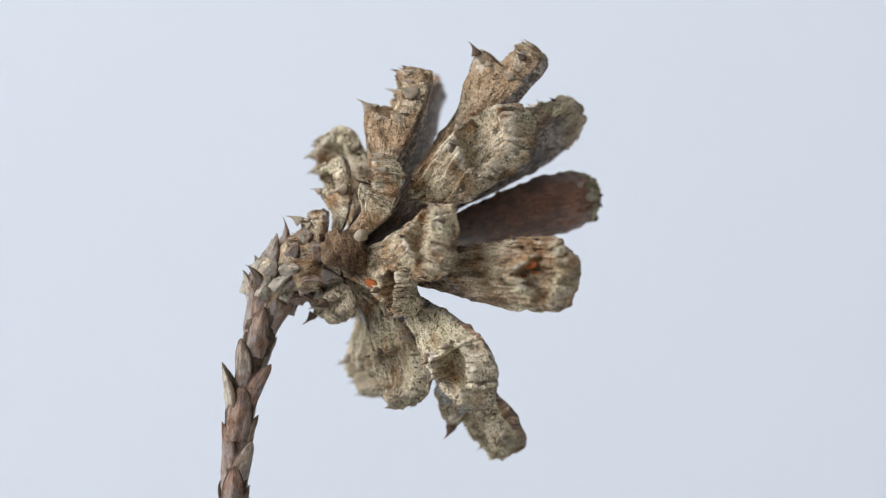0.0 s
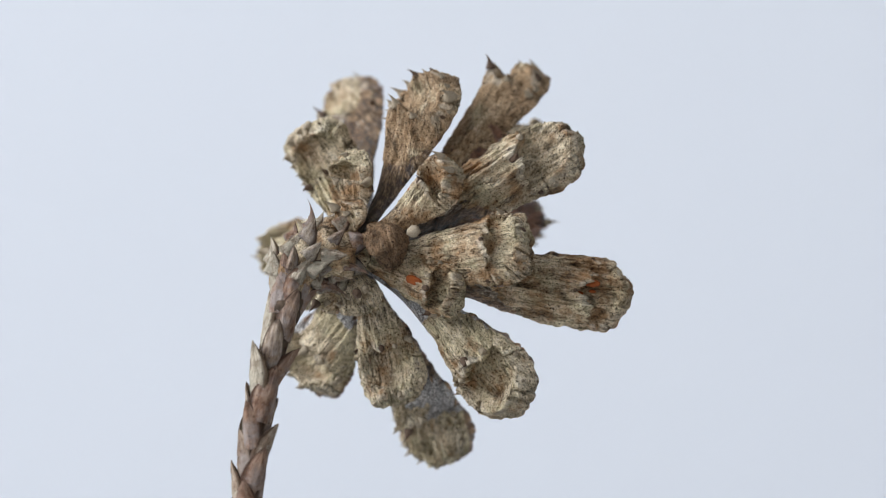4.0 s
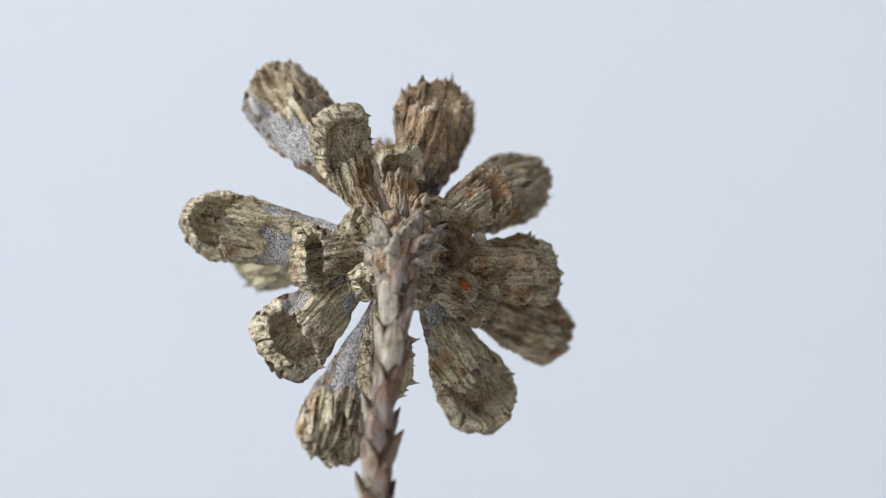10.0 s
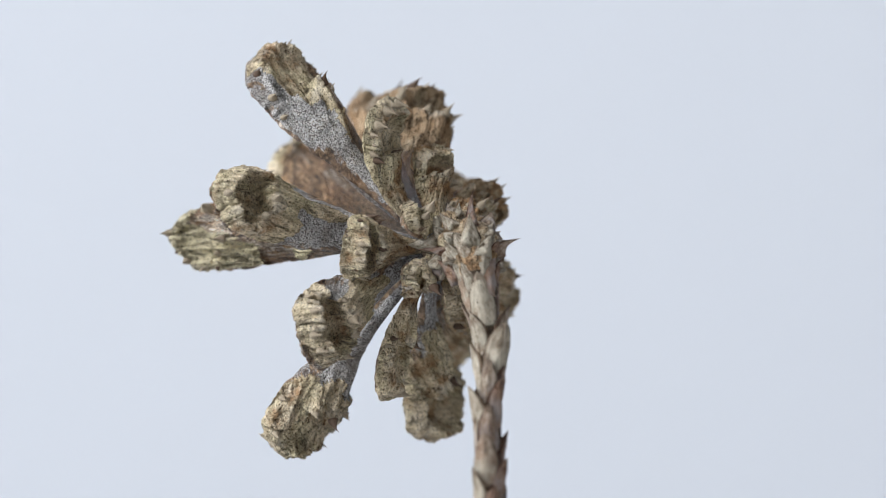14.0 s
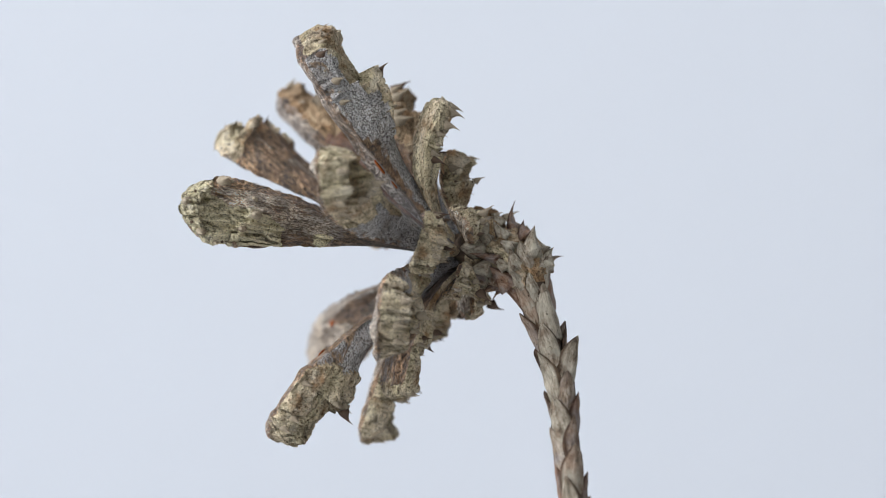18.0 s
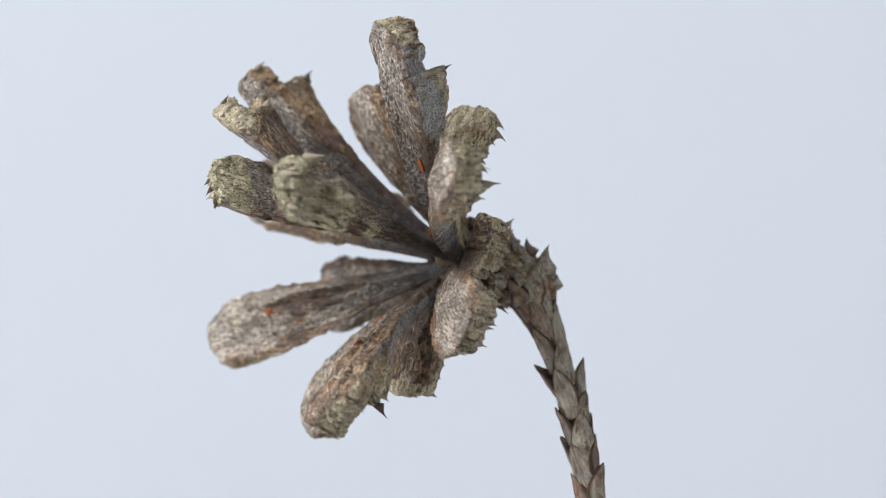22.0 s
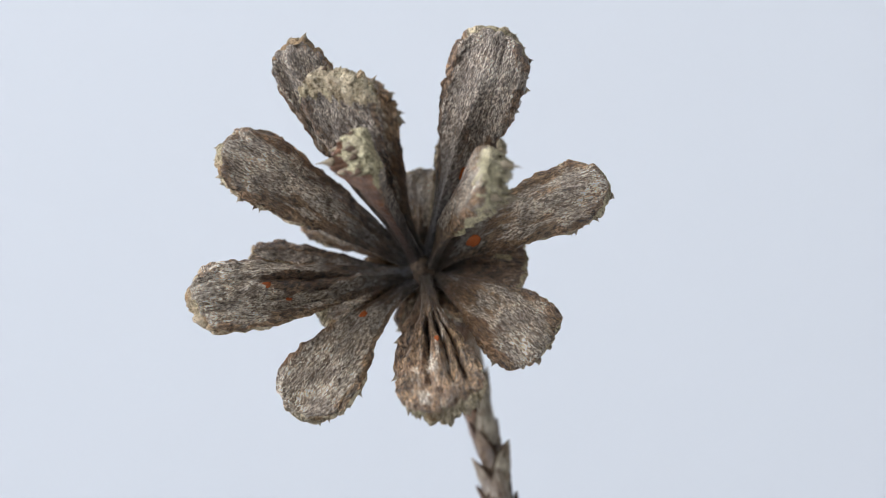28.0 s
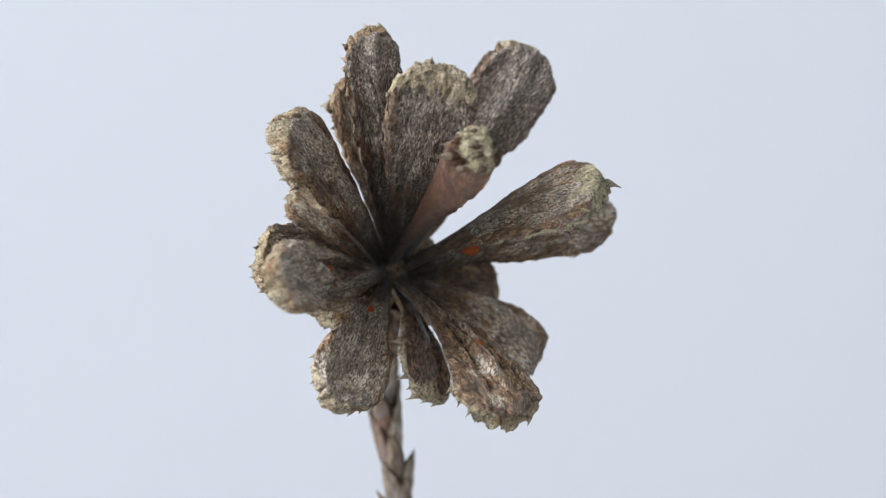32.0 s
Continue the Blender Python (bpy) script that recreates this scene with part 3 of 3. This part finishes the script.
S_E = cone_scale((-6, 207, -311), (-22, 108, -262), (20, 230, -208), 122, 5, ad=2, keel=4, ab=36, label=BIG, curl=0.12, shift=14, cap_from=1.3, base_w=0.20, tooth_len=13, dark_teeth=0.0, side_mat=SILVER_SKIN, lip=0.68, teeth=10, rim=14, taper=3.0, dish=0.85, inner_mat=TAN_WOOD)
S_F = cone_scale((-243, 0, -348), (-192, 62, -298), (-234, -78, -270), 138, 6, ad=16, keel=8, ab=40, label=BIG, groove=22, lip=0.72, dish=0.25, crust_mat=CRUST, cap_from=1.3, inner_mat=RED_WOOD, shift=10, taper=3.4, base_w=0.16, rim=1, scar=(0.50, 0.05, 0.09, 0.42, 7.0), crust_from=0.58, rough=1.4, tooth_len=15)
cone_scale((-101, -236, -213), (-92, -142, -222), (-104, -238, -112), 122, 7, ad=4, keel=2, ab=34, label=BIG, curl=0.15, shift=16, rim=13, cap_from=1.3, tooth_len=17, dark_teeth=0.0, rough=0.62, lip=0.68, teeth=12, dish=0.85, base_w=0.2, taper=1.9, spine=30, side_mat=SILVER_SKIN)
S_H = cone_scale((-231, -318, 69), (-180, -237, 114), (-190, -245, -8), 135, 8, ad=2, keel=5, ab=42, label=BIG, shift=10, rim=13, cap_from=1.3, tooth_len=15, dark_teeth=0.0, rough=0.62, lip=0.76, teeth=10, dish=0.85, curl=0.15)
cone_scale((-412, -46, 60), (-350, -70, 114), (-372, -42, 0), 150, 9, ad=10, ab=34, label=BIG, teeth=7, lip=0.74, dish=0.25, inner_mat=INNER, crust_from=0.62, slant=0.30, crust_mat=PALE_CRUST, tooth_len=24, side_mat=INNER, cap_from=0.95, stalk=0.28, blunt=2.4, taper=1.9, base_w=0.19, rough=1.5)
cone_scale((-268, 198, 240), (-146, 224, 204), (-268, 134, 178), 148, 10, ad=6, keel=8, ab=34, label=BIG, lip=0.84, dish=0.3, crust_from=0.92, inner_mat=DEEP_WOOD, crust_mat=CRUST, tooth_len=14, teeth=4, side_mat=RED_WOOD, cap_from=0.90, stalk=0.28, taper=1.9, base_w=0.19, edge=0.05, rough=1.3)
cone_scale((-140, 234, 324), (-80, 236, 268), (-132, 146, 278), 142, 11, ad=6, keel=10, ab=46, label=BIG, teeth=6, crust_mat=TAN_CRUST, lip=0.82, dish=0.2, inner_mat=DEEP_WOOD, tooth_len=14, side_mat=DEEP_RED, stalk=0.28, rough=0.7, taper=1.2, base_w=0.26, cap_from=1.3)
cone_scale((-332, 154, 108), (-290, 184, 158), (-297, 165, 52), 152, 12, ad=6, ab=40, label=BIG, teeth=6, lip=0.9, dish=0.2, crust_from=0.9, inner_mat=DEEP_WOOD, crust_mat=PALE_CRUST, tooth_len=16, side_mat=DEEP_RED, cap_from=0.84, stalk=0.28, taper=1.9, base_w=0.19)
# the shorter scales behind them
cone_scale((46, -168, 240), (20, -212, 196), (42, -94, 202), 122, 13, ad=3, keel=2, ab=14, label=REAR, curl=0.33, teeth=9, blunt=4.5, crust_from=0.25, shift=10, rim=12, inner_mat=CRUST, side_mat=CRUST, rough=0.62, tooth_len=19, spine=20, dish=0.85)
cone_scale((96, -68, 174), (70, -102, 134), (119, -38, 128), 88, 14, ad=3, keel=2, ab=22, label=REAR, curl=0.3, teeth=4, blunt=4.5, crust_from=0.2, crust_mat=BROWN_CRUST, shift=6, rim=11, rough=0.62, side_mat=BROWN_CRUST, lip=0.62, base_w=0.2, taper=1.6, tooth_len=19, spine=20, dish=0.85)
S_c = cone_scale((136, 140, 110), (114, 124, 156), (142, 122, 62), 88, 15, ad=3, keel=2, ab=28, label=REAR, curl=0.2, teeth=8, blunt=5, crust_from=0.2, crust_mat=BROWN_CRUST, shift=8, lip=0.7, dish=0.85, rim=11, rough=0.62, side_mat=BROWN_CRUST, base_w=0.2, taper=1.6, tooth_len=19, spine=20)
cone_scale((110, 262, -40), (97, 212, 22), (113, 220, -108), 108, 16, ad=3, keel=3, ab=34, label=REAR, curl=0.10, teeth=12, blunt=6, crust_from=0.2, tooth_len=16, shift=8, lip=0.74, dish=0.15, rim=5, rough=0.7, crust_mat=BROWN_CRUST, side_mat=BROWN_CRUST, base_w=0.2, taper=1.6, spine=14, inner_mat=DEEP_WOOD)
S_e = cone_scale((88, 128, -114), (98, 108, -58), (70, 64, -142), 88, 17, ad=3, keel=2, ab=26, label=REAR, curl=0.16, teeth=9, blunt=5, crust_from=0.2, crust_mat=BROWN_CRUST, shift=6, lip=0.72, dish=0.85, rim=11, rough=0.62, side_mat=BROWN_CRUST, base_w=0.2, taper=1.6, spine=20, tooth_len=19)
cone_scale((-22, -28, -278), (-23, -79, -212), (-33, 39, -202), 106, 18, ad=3, keel=2, ab=18, label=REAR, curl=0.14, teeth=9, blunt=5, crust_from=0.25, shift=10, rim=9, rough=0.62, side_mat=BROWN_CRUST, base_w=0.2, taper=1.6, tooth_len=19, spine=20, inner_mat=SCAR_WOOD, dish=0.7)
cone_scale((-26, -230, -40), (2, -190, 18), (-42, -196, -82), 112, 19, ad=3, keel=2, ab=28, label=REAR, curl=0.17, teeth=9, blunt=5, crust_from=0.25, shift=10, rim=11, rough=0.62, side_mat=BROWN_CRUST, lip=0.64, dish=0.85, base_w=0.2, taper=1.6, tooth_len=19, spine=20, inner_mat=SCAR_WOOD)
# small ones at the neck
cone_scale((60, -174, 34), (52, -150, 56), (90, -162, -14), 82, 20, keel=2, ad=0, ab=18, label=SMALL, curl=0.16, teeth=3, tooth_len=16, crust_from=0.2, res=0.7, rough=0.6, rim=2, dish=0.3)
cone_scale((48, -150, -104), (70, -146, -72), (46, -108, -124), 86, 21, keel=2, ad=0, ab=20, label=SMALL, curl=0.16, teeth=3, tooth_len=16, crust_from=0.2, res=0.7, rough=0.6, rim=2, dish=0.3)
cone_scale((152, -40, 66), (122, -62, 44), (170, -6, 36), 66, 22, keel=2, ad=0, ab=18, label=SMALL, curl=0.14, teeth=3, tooth_len=18, crust_from=0.2, res=0.7, rough=0.6, rim=2, dish=0.3, crust_mat=BROWN_CRUST)
cone_scale((106, -44, -134), (112, -78, -106), (102, -2, -112), 80, 24, keel=2, ad=0, ab=20, label=SMALL, curl=0.16, teeth=3, tooth_len=16, crust_from=0.2, res=0.7, rough=0.6, rim=2, dish=0.3)



def stunted_scale(centre, size):
    """A short, blunt, many-sided knob in place of a full scale."""
    n, m = 44, 60
    a, b = np.meshgrid(np.linspace(0, np.pi, n), np.linspace(0, 2 * np.pi, m, endpoint=False), indexing="ij")
    d = np.stack([np.sin(a) * np.cos(b), np.sin(a) * np.sin(b), np.cos(a)], -1).reshape(-1, 3)
    facets = np.array([(1, 0.1, 0.2), (0.35, 0.9, 0.1), (0.3, 0.2, 0.95), (0.4, -0.8, 0.4), (0.35, -0.3, -0.9), (0.4, 0.6, -0.7), (-0.8, 0.5, 0.3), (-0.7, -0.5, -0.4)])
    facets /= np.linalg.norm(facets, axis=1)[:, None]
    r = 1 / np.maximum((np.maximum(d @ facets.T, 0) ** 7).sum(axis=1) ** (1 / 7), 0.7)
    folds = 1 - 2.4 * np.abs(fbm(d * np.array([1.0, 2.6, 2.6]) + 3.3, 3))
    r = r * (0.92 + 0.08 * folds + 0.05 * fbm(d * 5.0, 3))
    pts = d * r[:, None] * np.array(size)
    out = unit(np.array([0.55, 0.80, 0.15]))
    up = unit(np.array([0.0, -0.18, 1.0]) - out * np.dot(out, (0.0, -0.18, 1.0)))
    side = np.cross(up, out)
    verts = (pts[:, :1] * out + pts[:, 1:2] * side + pts[:, 2:] * up) * U
    i, j = np.meshgrid(np.arange(n - 1), np.arange(m), indexing="ij")
    k = (j + 1) % m
    faces = np.stack([i * m + j, (i + 1) * m + j, (i + 1) * m + k, i * m + k], -1).reshape(-1, 4)
    uv = np.stack([b, a], -1).reshape(-1, 2) * 0.36
    # the same dirt and shade, painted into the valleys between folds
    shade_wear = np.stack([0.7 * np.exp(-((folds + 0.5) / 0.25) ** 2), 0 * folds], -1)
    me = mesh_from("cone_scale", verts, faces.tolist(), [RUSTY_CRUST], uv, extra=uv, third=shade_wear)
    child("cone_scale", me, twig, Matrix.Translation(at(centre)), "dark rust-brown stunted scale with a knobbly end")


stunted_scale((140, 14, -20), (34, 36, 37))

spot(S_H, 0.34, 0.25, 17)
spot(S_D, 0.72, 0.1, 9)
spot(S_D, 0.83, 0.25, 15, inner=False, squash=0.5)
spot(S_D, 0.80, -0.05, 8, inner=False, squash=0.45)
spot(S_D, 0.86, 0.05, 6, inner=False, squash=0.5)
spot(S_E, 0.42, 0.45, 10)
spot(S_A, 0.42, 0.45, 16, squash=0.5)
spot(S_F, 0.62, -0.1, 8)
spot(S_e, 0.62, 0.1, 14, inner=False)
spot(S_c, 0.62, 0.15, 8, inner=False)
spot(S_A, 0.33, 0.5, 9, squash=0.6)
spot(S_D, 0.62, -0.35, 6)


# ---- the axis of the cone and the twig ----
STEM = [AXIS0 + AXIS * 165, AXIS0 + AXIS * 110, AXIS0 + AXIS * 60, np.array([160.0, -119, -38]), np.array([177.0, -144, -62]), np.array([188.0, -157, -110]),
        np.array([199.0, -169, -160]), np.array([210.0, -185, -220]), np.array([216.0, -205, -300]), np.array([217.0, -224, -400]), np.array([216.0, -239, -520]),
        np.array([213.0, -242, -900]), np.array([210.0, -236, -1500]), np.array([208.0, -232, -2311.4])]
RAD = [8, 44, 58, 50, 42, 32, 24, 19, 17, 16, 16, 16, 17, 19]


def along_stem(n):
    """Points, tangents and radii at even steps down the stem."""
    pts = []
    for k in range(len(STEM) - 1):
        p0, p1, p2, p3 = STEM[max(k - 1, 0)], STEM[k], STEM[k + 1], STEM[min(k + 2, len(STEM) - 1)]
        for t in np.linspace(0, 1, 40, endpoint=False):
            c = 0.5 * ((2 * p1) + (p2 - p0) * t + (2 * p0 - 5 * p1 + 4 * p2 - p3) * t ** 2 + (3 * p1 - p0 - 3 * p2 + p3) * t ** 3)
            pts.append((c, RAD[k] + (RAD[k + 1] - RAD[k]) * t))
    pts.append((STEM[-1], RAD[-1]))
    c = np.array([p for p, _ in pts])
    r = np.array([q for _, q in pts])
    d = np.concatenate([[0], np.cumsum(np.linalg.norm(np.diff(c, axis=0), axis=1))])
    s = np.linspace(0, d[-1], n)
    cc = np.stack([np.interp(s, d, c[:, k]) for k in range(3)], -1)
    tt = np.gradient(cc, axis=0)
    tt /= np.linalg.norm(tt, axis=1)[:, None]
    return s, cc, tt, np.interp(s, d, r)


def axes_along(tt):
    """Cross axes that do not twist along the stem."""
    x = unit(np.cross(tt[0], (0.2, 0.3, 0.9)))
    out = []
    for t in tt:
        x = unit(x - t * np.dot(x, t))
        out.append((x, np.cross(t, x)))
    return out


def stem_core():
    s, c, t, r = along_stem(900)
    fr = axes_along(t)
    sides = 40
    verts, uvs, faces = [], [], []
    for k in range(len(s)):
        for a in range(sides):
            an = 2 * math.pi * a / sides
            verts.append(c[k] + (fr[k][0] * math.cos(an) + fr[k][1] * math.sin(an)) * r[k])
            uvs.append((a / sides * 3, s[k] / 60))
    verts = np.array(verts)
    wob = fbm(verts / 22.0, 3)
    cen = np.repeat(c, sides, axis=0)
    rough = np.repeat(np.where(s < 215, 0.24, 0.12), sides)
    verts = cen + (verts - cen) * (1 + rough * wob)[:, None]
    verts = verts * U + np.array([0, 0, -TABLE_Z])
    verts[:, 2] = np.maximum(verts[:, 2], 0.0)
    for k in range(len(s) - 1):
        for a in range(sides):
            b = (a + 1) % sides
            faces.append((k * sides + a, (k + 1) * sides + a, (k + 1) * sides + b, k * sides + b))
    faces.append(tuple(range(sides)))
    faces.append(tuple(reversed([(len(s) - 1) * sides + a for a in range(sides)])))
    slots = [int(60 < s[k] < 225) for k in range(len(s) - 1) for a in range(sides)] + [0, 0]
    child("stem", mesh_from("stem", verts, faces, [CORE, BROWN_CRUST], uvs, slots), twig, None, "thin woody stem that bends over into the cone")
    return s, c, t, r, fr


def leaf_mesh(seed, free, mat, plump=0.06):
    """A rounded, pointed leaf scale; it grows along +z, wraps the stem and turns its back towards +x. One unit long."""
    rows, cols = 21, 15
    rad = 0.27
    verts, uvs, faces = [], [], []
    lean = 0.05 * math.sin(seed * 2.3)
    for layer in (0, 1):
        for i in range(rows):
            v = i / (rows - 1)
            q = max(0.0, (v - 0.40) / 0.60)
            w = 0.275 * (0.72 + 0.28 * math.sin(min(v / 0.40, 1.0) * math.pi / 2)) * (1 - q ** 2.0) ** 0.85 + 0.004
            for j in range(cols):
                u = j / (cols - 1) * 2 - 1
                a = u * w / rad
                nz = noise.noise(Vector((u * 2.5 + seed * 7, v * 4, seed)))
                swell = plump * (1 - u * u) ** 0.7 * math.sin(math.pi * min(1.0, v * 0.85 + 0.15)) + 0.05 * v * (1 - v ** 4) * math.exp(-(u / 0.26) ** 2)
                lift = 0.10 * v + 0.09 * v ** 3 + 0.80 * free * v ** 2.2
                r = rad * (math.cos(a) - 1) + lift
                r += swell + 0.028 * nz if layer == 0 else -0.045 * (1 - v ** 3)
                verts.append((r, rad * math.sin(a) + lean * v * v, v - 0.1 - 0.28 * free * v * v))
                uvs.append((0.5 + u / 2, v))
    for i in range(rows - 1):
        for j in range(cols - 1):
            a = i * cols + j
            faces.append((a, a + 1, a + cols + 1, a + cols))
            b = rows * cols + a
            faces.append((b, b + cols, b + cols + 1, b + 1))
    n = rows * cols
    ring = [j for j in range(cols)] + [i * cols + cols - 1 for i in range(1, rows)] + [(rows - 1) * cols + j for j in range(cols - 2, -1, -1)] + [i * cols for i in range(rows - 2, 0, -1)]
    for k in range(len(ring)):
        a, b = ring[k], ring[(k + 1) % len(ring)]
        faces.append((b, a, n + a, n + b))
    return mesh_from("leaf_scale", verts, faces, [mat], uvs)


def thorn_mesh(seed, mat, hook):
    """A thick, keeled, pointed bract: grows along +z, keel towards +x, its tip bent outwards. One unit long."""
    rnd = random.Random(seed)
    rows, cols = 16, 17
    lean, keel = rnd.uniform(-0.10, 0.10), rnd.uniform(0.32, 0.46)
    verts, uvs, faces = [], [], []
    for layer in (0, 1):
        for i in range(rows):
            v = i / (rows - 1)
            w = 0.46 * (1 - v ** 1.25) * (0.86 + 0.14 * math.sin(min(1.0, v * 3) * math.pi / 2)) + 0.008
            for j in range(cols):
                u = j / (cols - 1) * 2 - 1
                n = noise.noise(Vector((u * 2.2 + seed * 5, v * 3.5, seed * 1.7)))
                top = keel * (1 - v ** 1.3) * (0.55 * (1 - abs(u)) ** 0.9 + 0.45 * (1 - u * u)) + (0.07 * n + 0.05 * noise.noise(Vector((u * 6 + seed, v * 9, 4.0)))) * (1 - v)
                bend = 0.10 * v + hook * v ** 2.2
                x = (top if layer == 0 else -0.10 * (1 - v)) + bend - 0.20 * u * u * (1 - v)
                verts.append((x, u * w + lean * v * v, v - 0.18 - 0.30 * hook * v ** 3))
                uvs.append((0.5 + u / 2, v))
    for i in range(rows - 1):
        for j in range(cols - 1):
            a = i * cols + j
            faces.append((a, a + 1, a + cols + 1, a + cols))
            b = rows * cols + a
            faces.append((b, b + cols, b + cols + 1, b + 1))
    n = rows * cols
    ring = [j for j in range(cols)] + [i * cols + cols - 1 for i in range(1, rows)] + [(rows - 1) * cols + j for j in range(cols - 2, -1, -1)] + [i * cols for i in range(rows - 2, 0, -1)]
    for k in range(len(ring)):
        a, b = ring[k], ring[(k + 1) % len(ring)]
        faces.append((b, a, n + a, n + b))
    return mesh_from("bract", verts, faces, [mat], uvs)


def twig_leaves(s, c, t, r, fr):
    rnd = random.Random(5)
    skins = (TWIG, ASH_TWIG)
    kinds = [[leaf_mesh(k, 0.0, m) for k in range(5)] for m in skins]
    loose = [[leaf_mesh(10 + k, 0.14, m) for k in range(4)] for m in skins]
    bract = [[thorn_mesh(20 + k, m, 0.10 + 0.11 * k) for k in range(5)] for m in skins]
    hook = [thorn_mesh(30 + k, TWIG, 0.75 + 0.15 * k) for k in range(3)]
    weather = unit(np.array([-0.45, -0.89, 0.0]))
    pos, ang, count = 84.0, 0.4, 0
    while pos < s[-1] - 40:
        k = int(np.searchsorted(s, pos))
        x = fr[k][0] * math.cos(ang) + fr[k][1] * math.sin(ang)
        z = -t[k]
        y = np.cross(z, x)
        facing = np.dot(x, weather) + rnd.uniform(-0.22, 0.22)
        side = 1 if facing > (0.25 if c[k][2] > -310 else 0.95) or pos < 205 and rnd.random() < 0.6 else 0
        if pos < 205:
            if count % 6 == 3:
                me, ln, wd = rnd.choice(hook), rnd.uniform(44, 60), rnd.uniform(0.45, 0.65)
            else:
                me, ln, wd = rnd.choice(bract[side]), rnd.uniform(34, 56), rnd.uniform(0.75, 1.1)
            gap = 3.0
        elif pos < 262:
            me, ln, wd = rnd.choice(loose[side]), rnd.uniform(52, 68), rnd.uniform(1.0, 1.2)
            gap = 6.0
        else:
            me, ln, wd = rnd.choice(kinds[side]), rnd.uniform(84, 102), rnd.uniform(0.92, 1.04)
            gap = 18.5
        p = at(c[k] + x * (r[k] * (0.98 if pos < 205 else 0.86) + (-2 if pos < 205 else 2)))
        rot = Matrix([[x[q], y[q], z[q]] for q in range(3)]).to_4x4()
        m = Matrix.Translation(p) @ rot @ pose(0, 0, 0, rnd.uniform(-18, 18) if pos < 205 else rnd.uniform(-9, 9), rnd.uniform(-6, 28) if pos < 205 else rnd.uniform(-4, 6), rnd.uniform(-8, 8)) @ Matrix.Diagonal((ln * U, ln * wd * U, ln * U, 1))
        child("bract" if pos < 205 else "leaf_scale", me, twig, m)
        ang += 2.39996 + rnd.uniform(-0.12, 0.12)
        pos += gap * rnd.uniform(0.85, 1.15)
        count += 1


twig_leaves(*stem_core())
child("resin_pellet", blob_mesh("resin_pellet", TOOTH, 4, 0.8), twig, Matrix.Translation(at((144, 62, -3))) @ Matrix.Diagonal((12 * U, 12 * U, 13 * U, 1)), "pale rounded pellet of dried resin")


# ---- the slow turn of the cone ----
def motions():
    turn = [(0, -139.36), (2, -121.97), (4, -104.72), (6, -87.50), (8, -70.22), (10, -52.84), (12, -35.34), (14, -17.72), (16, 0.0),
            (18, 17.78), (20, 35.56), (22, 53.31), (24, 70.95), (26, 88.45), (28, 105.95), (30, 123.25), (32, 140.4)]
    walk(twig, [(t, pose(0, 0, TABLE_Z, 0, 0, a)) for t, a in turn])


motions()
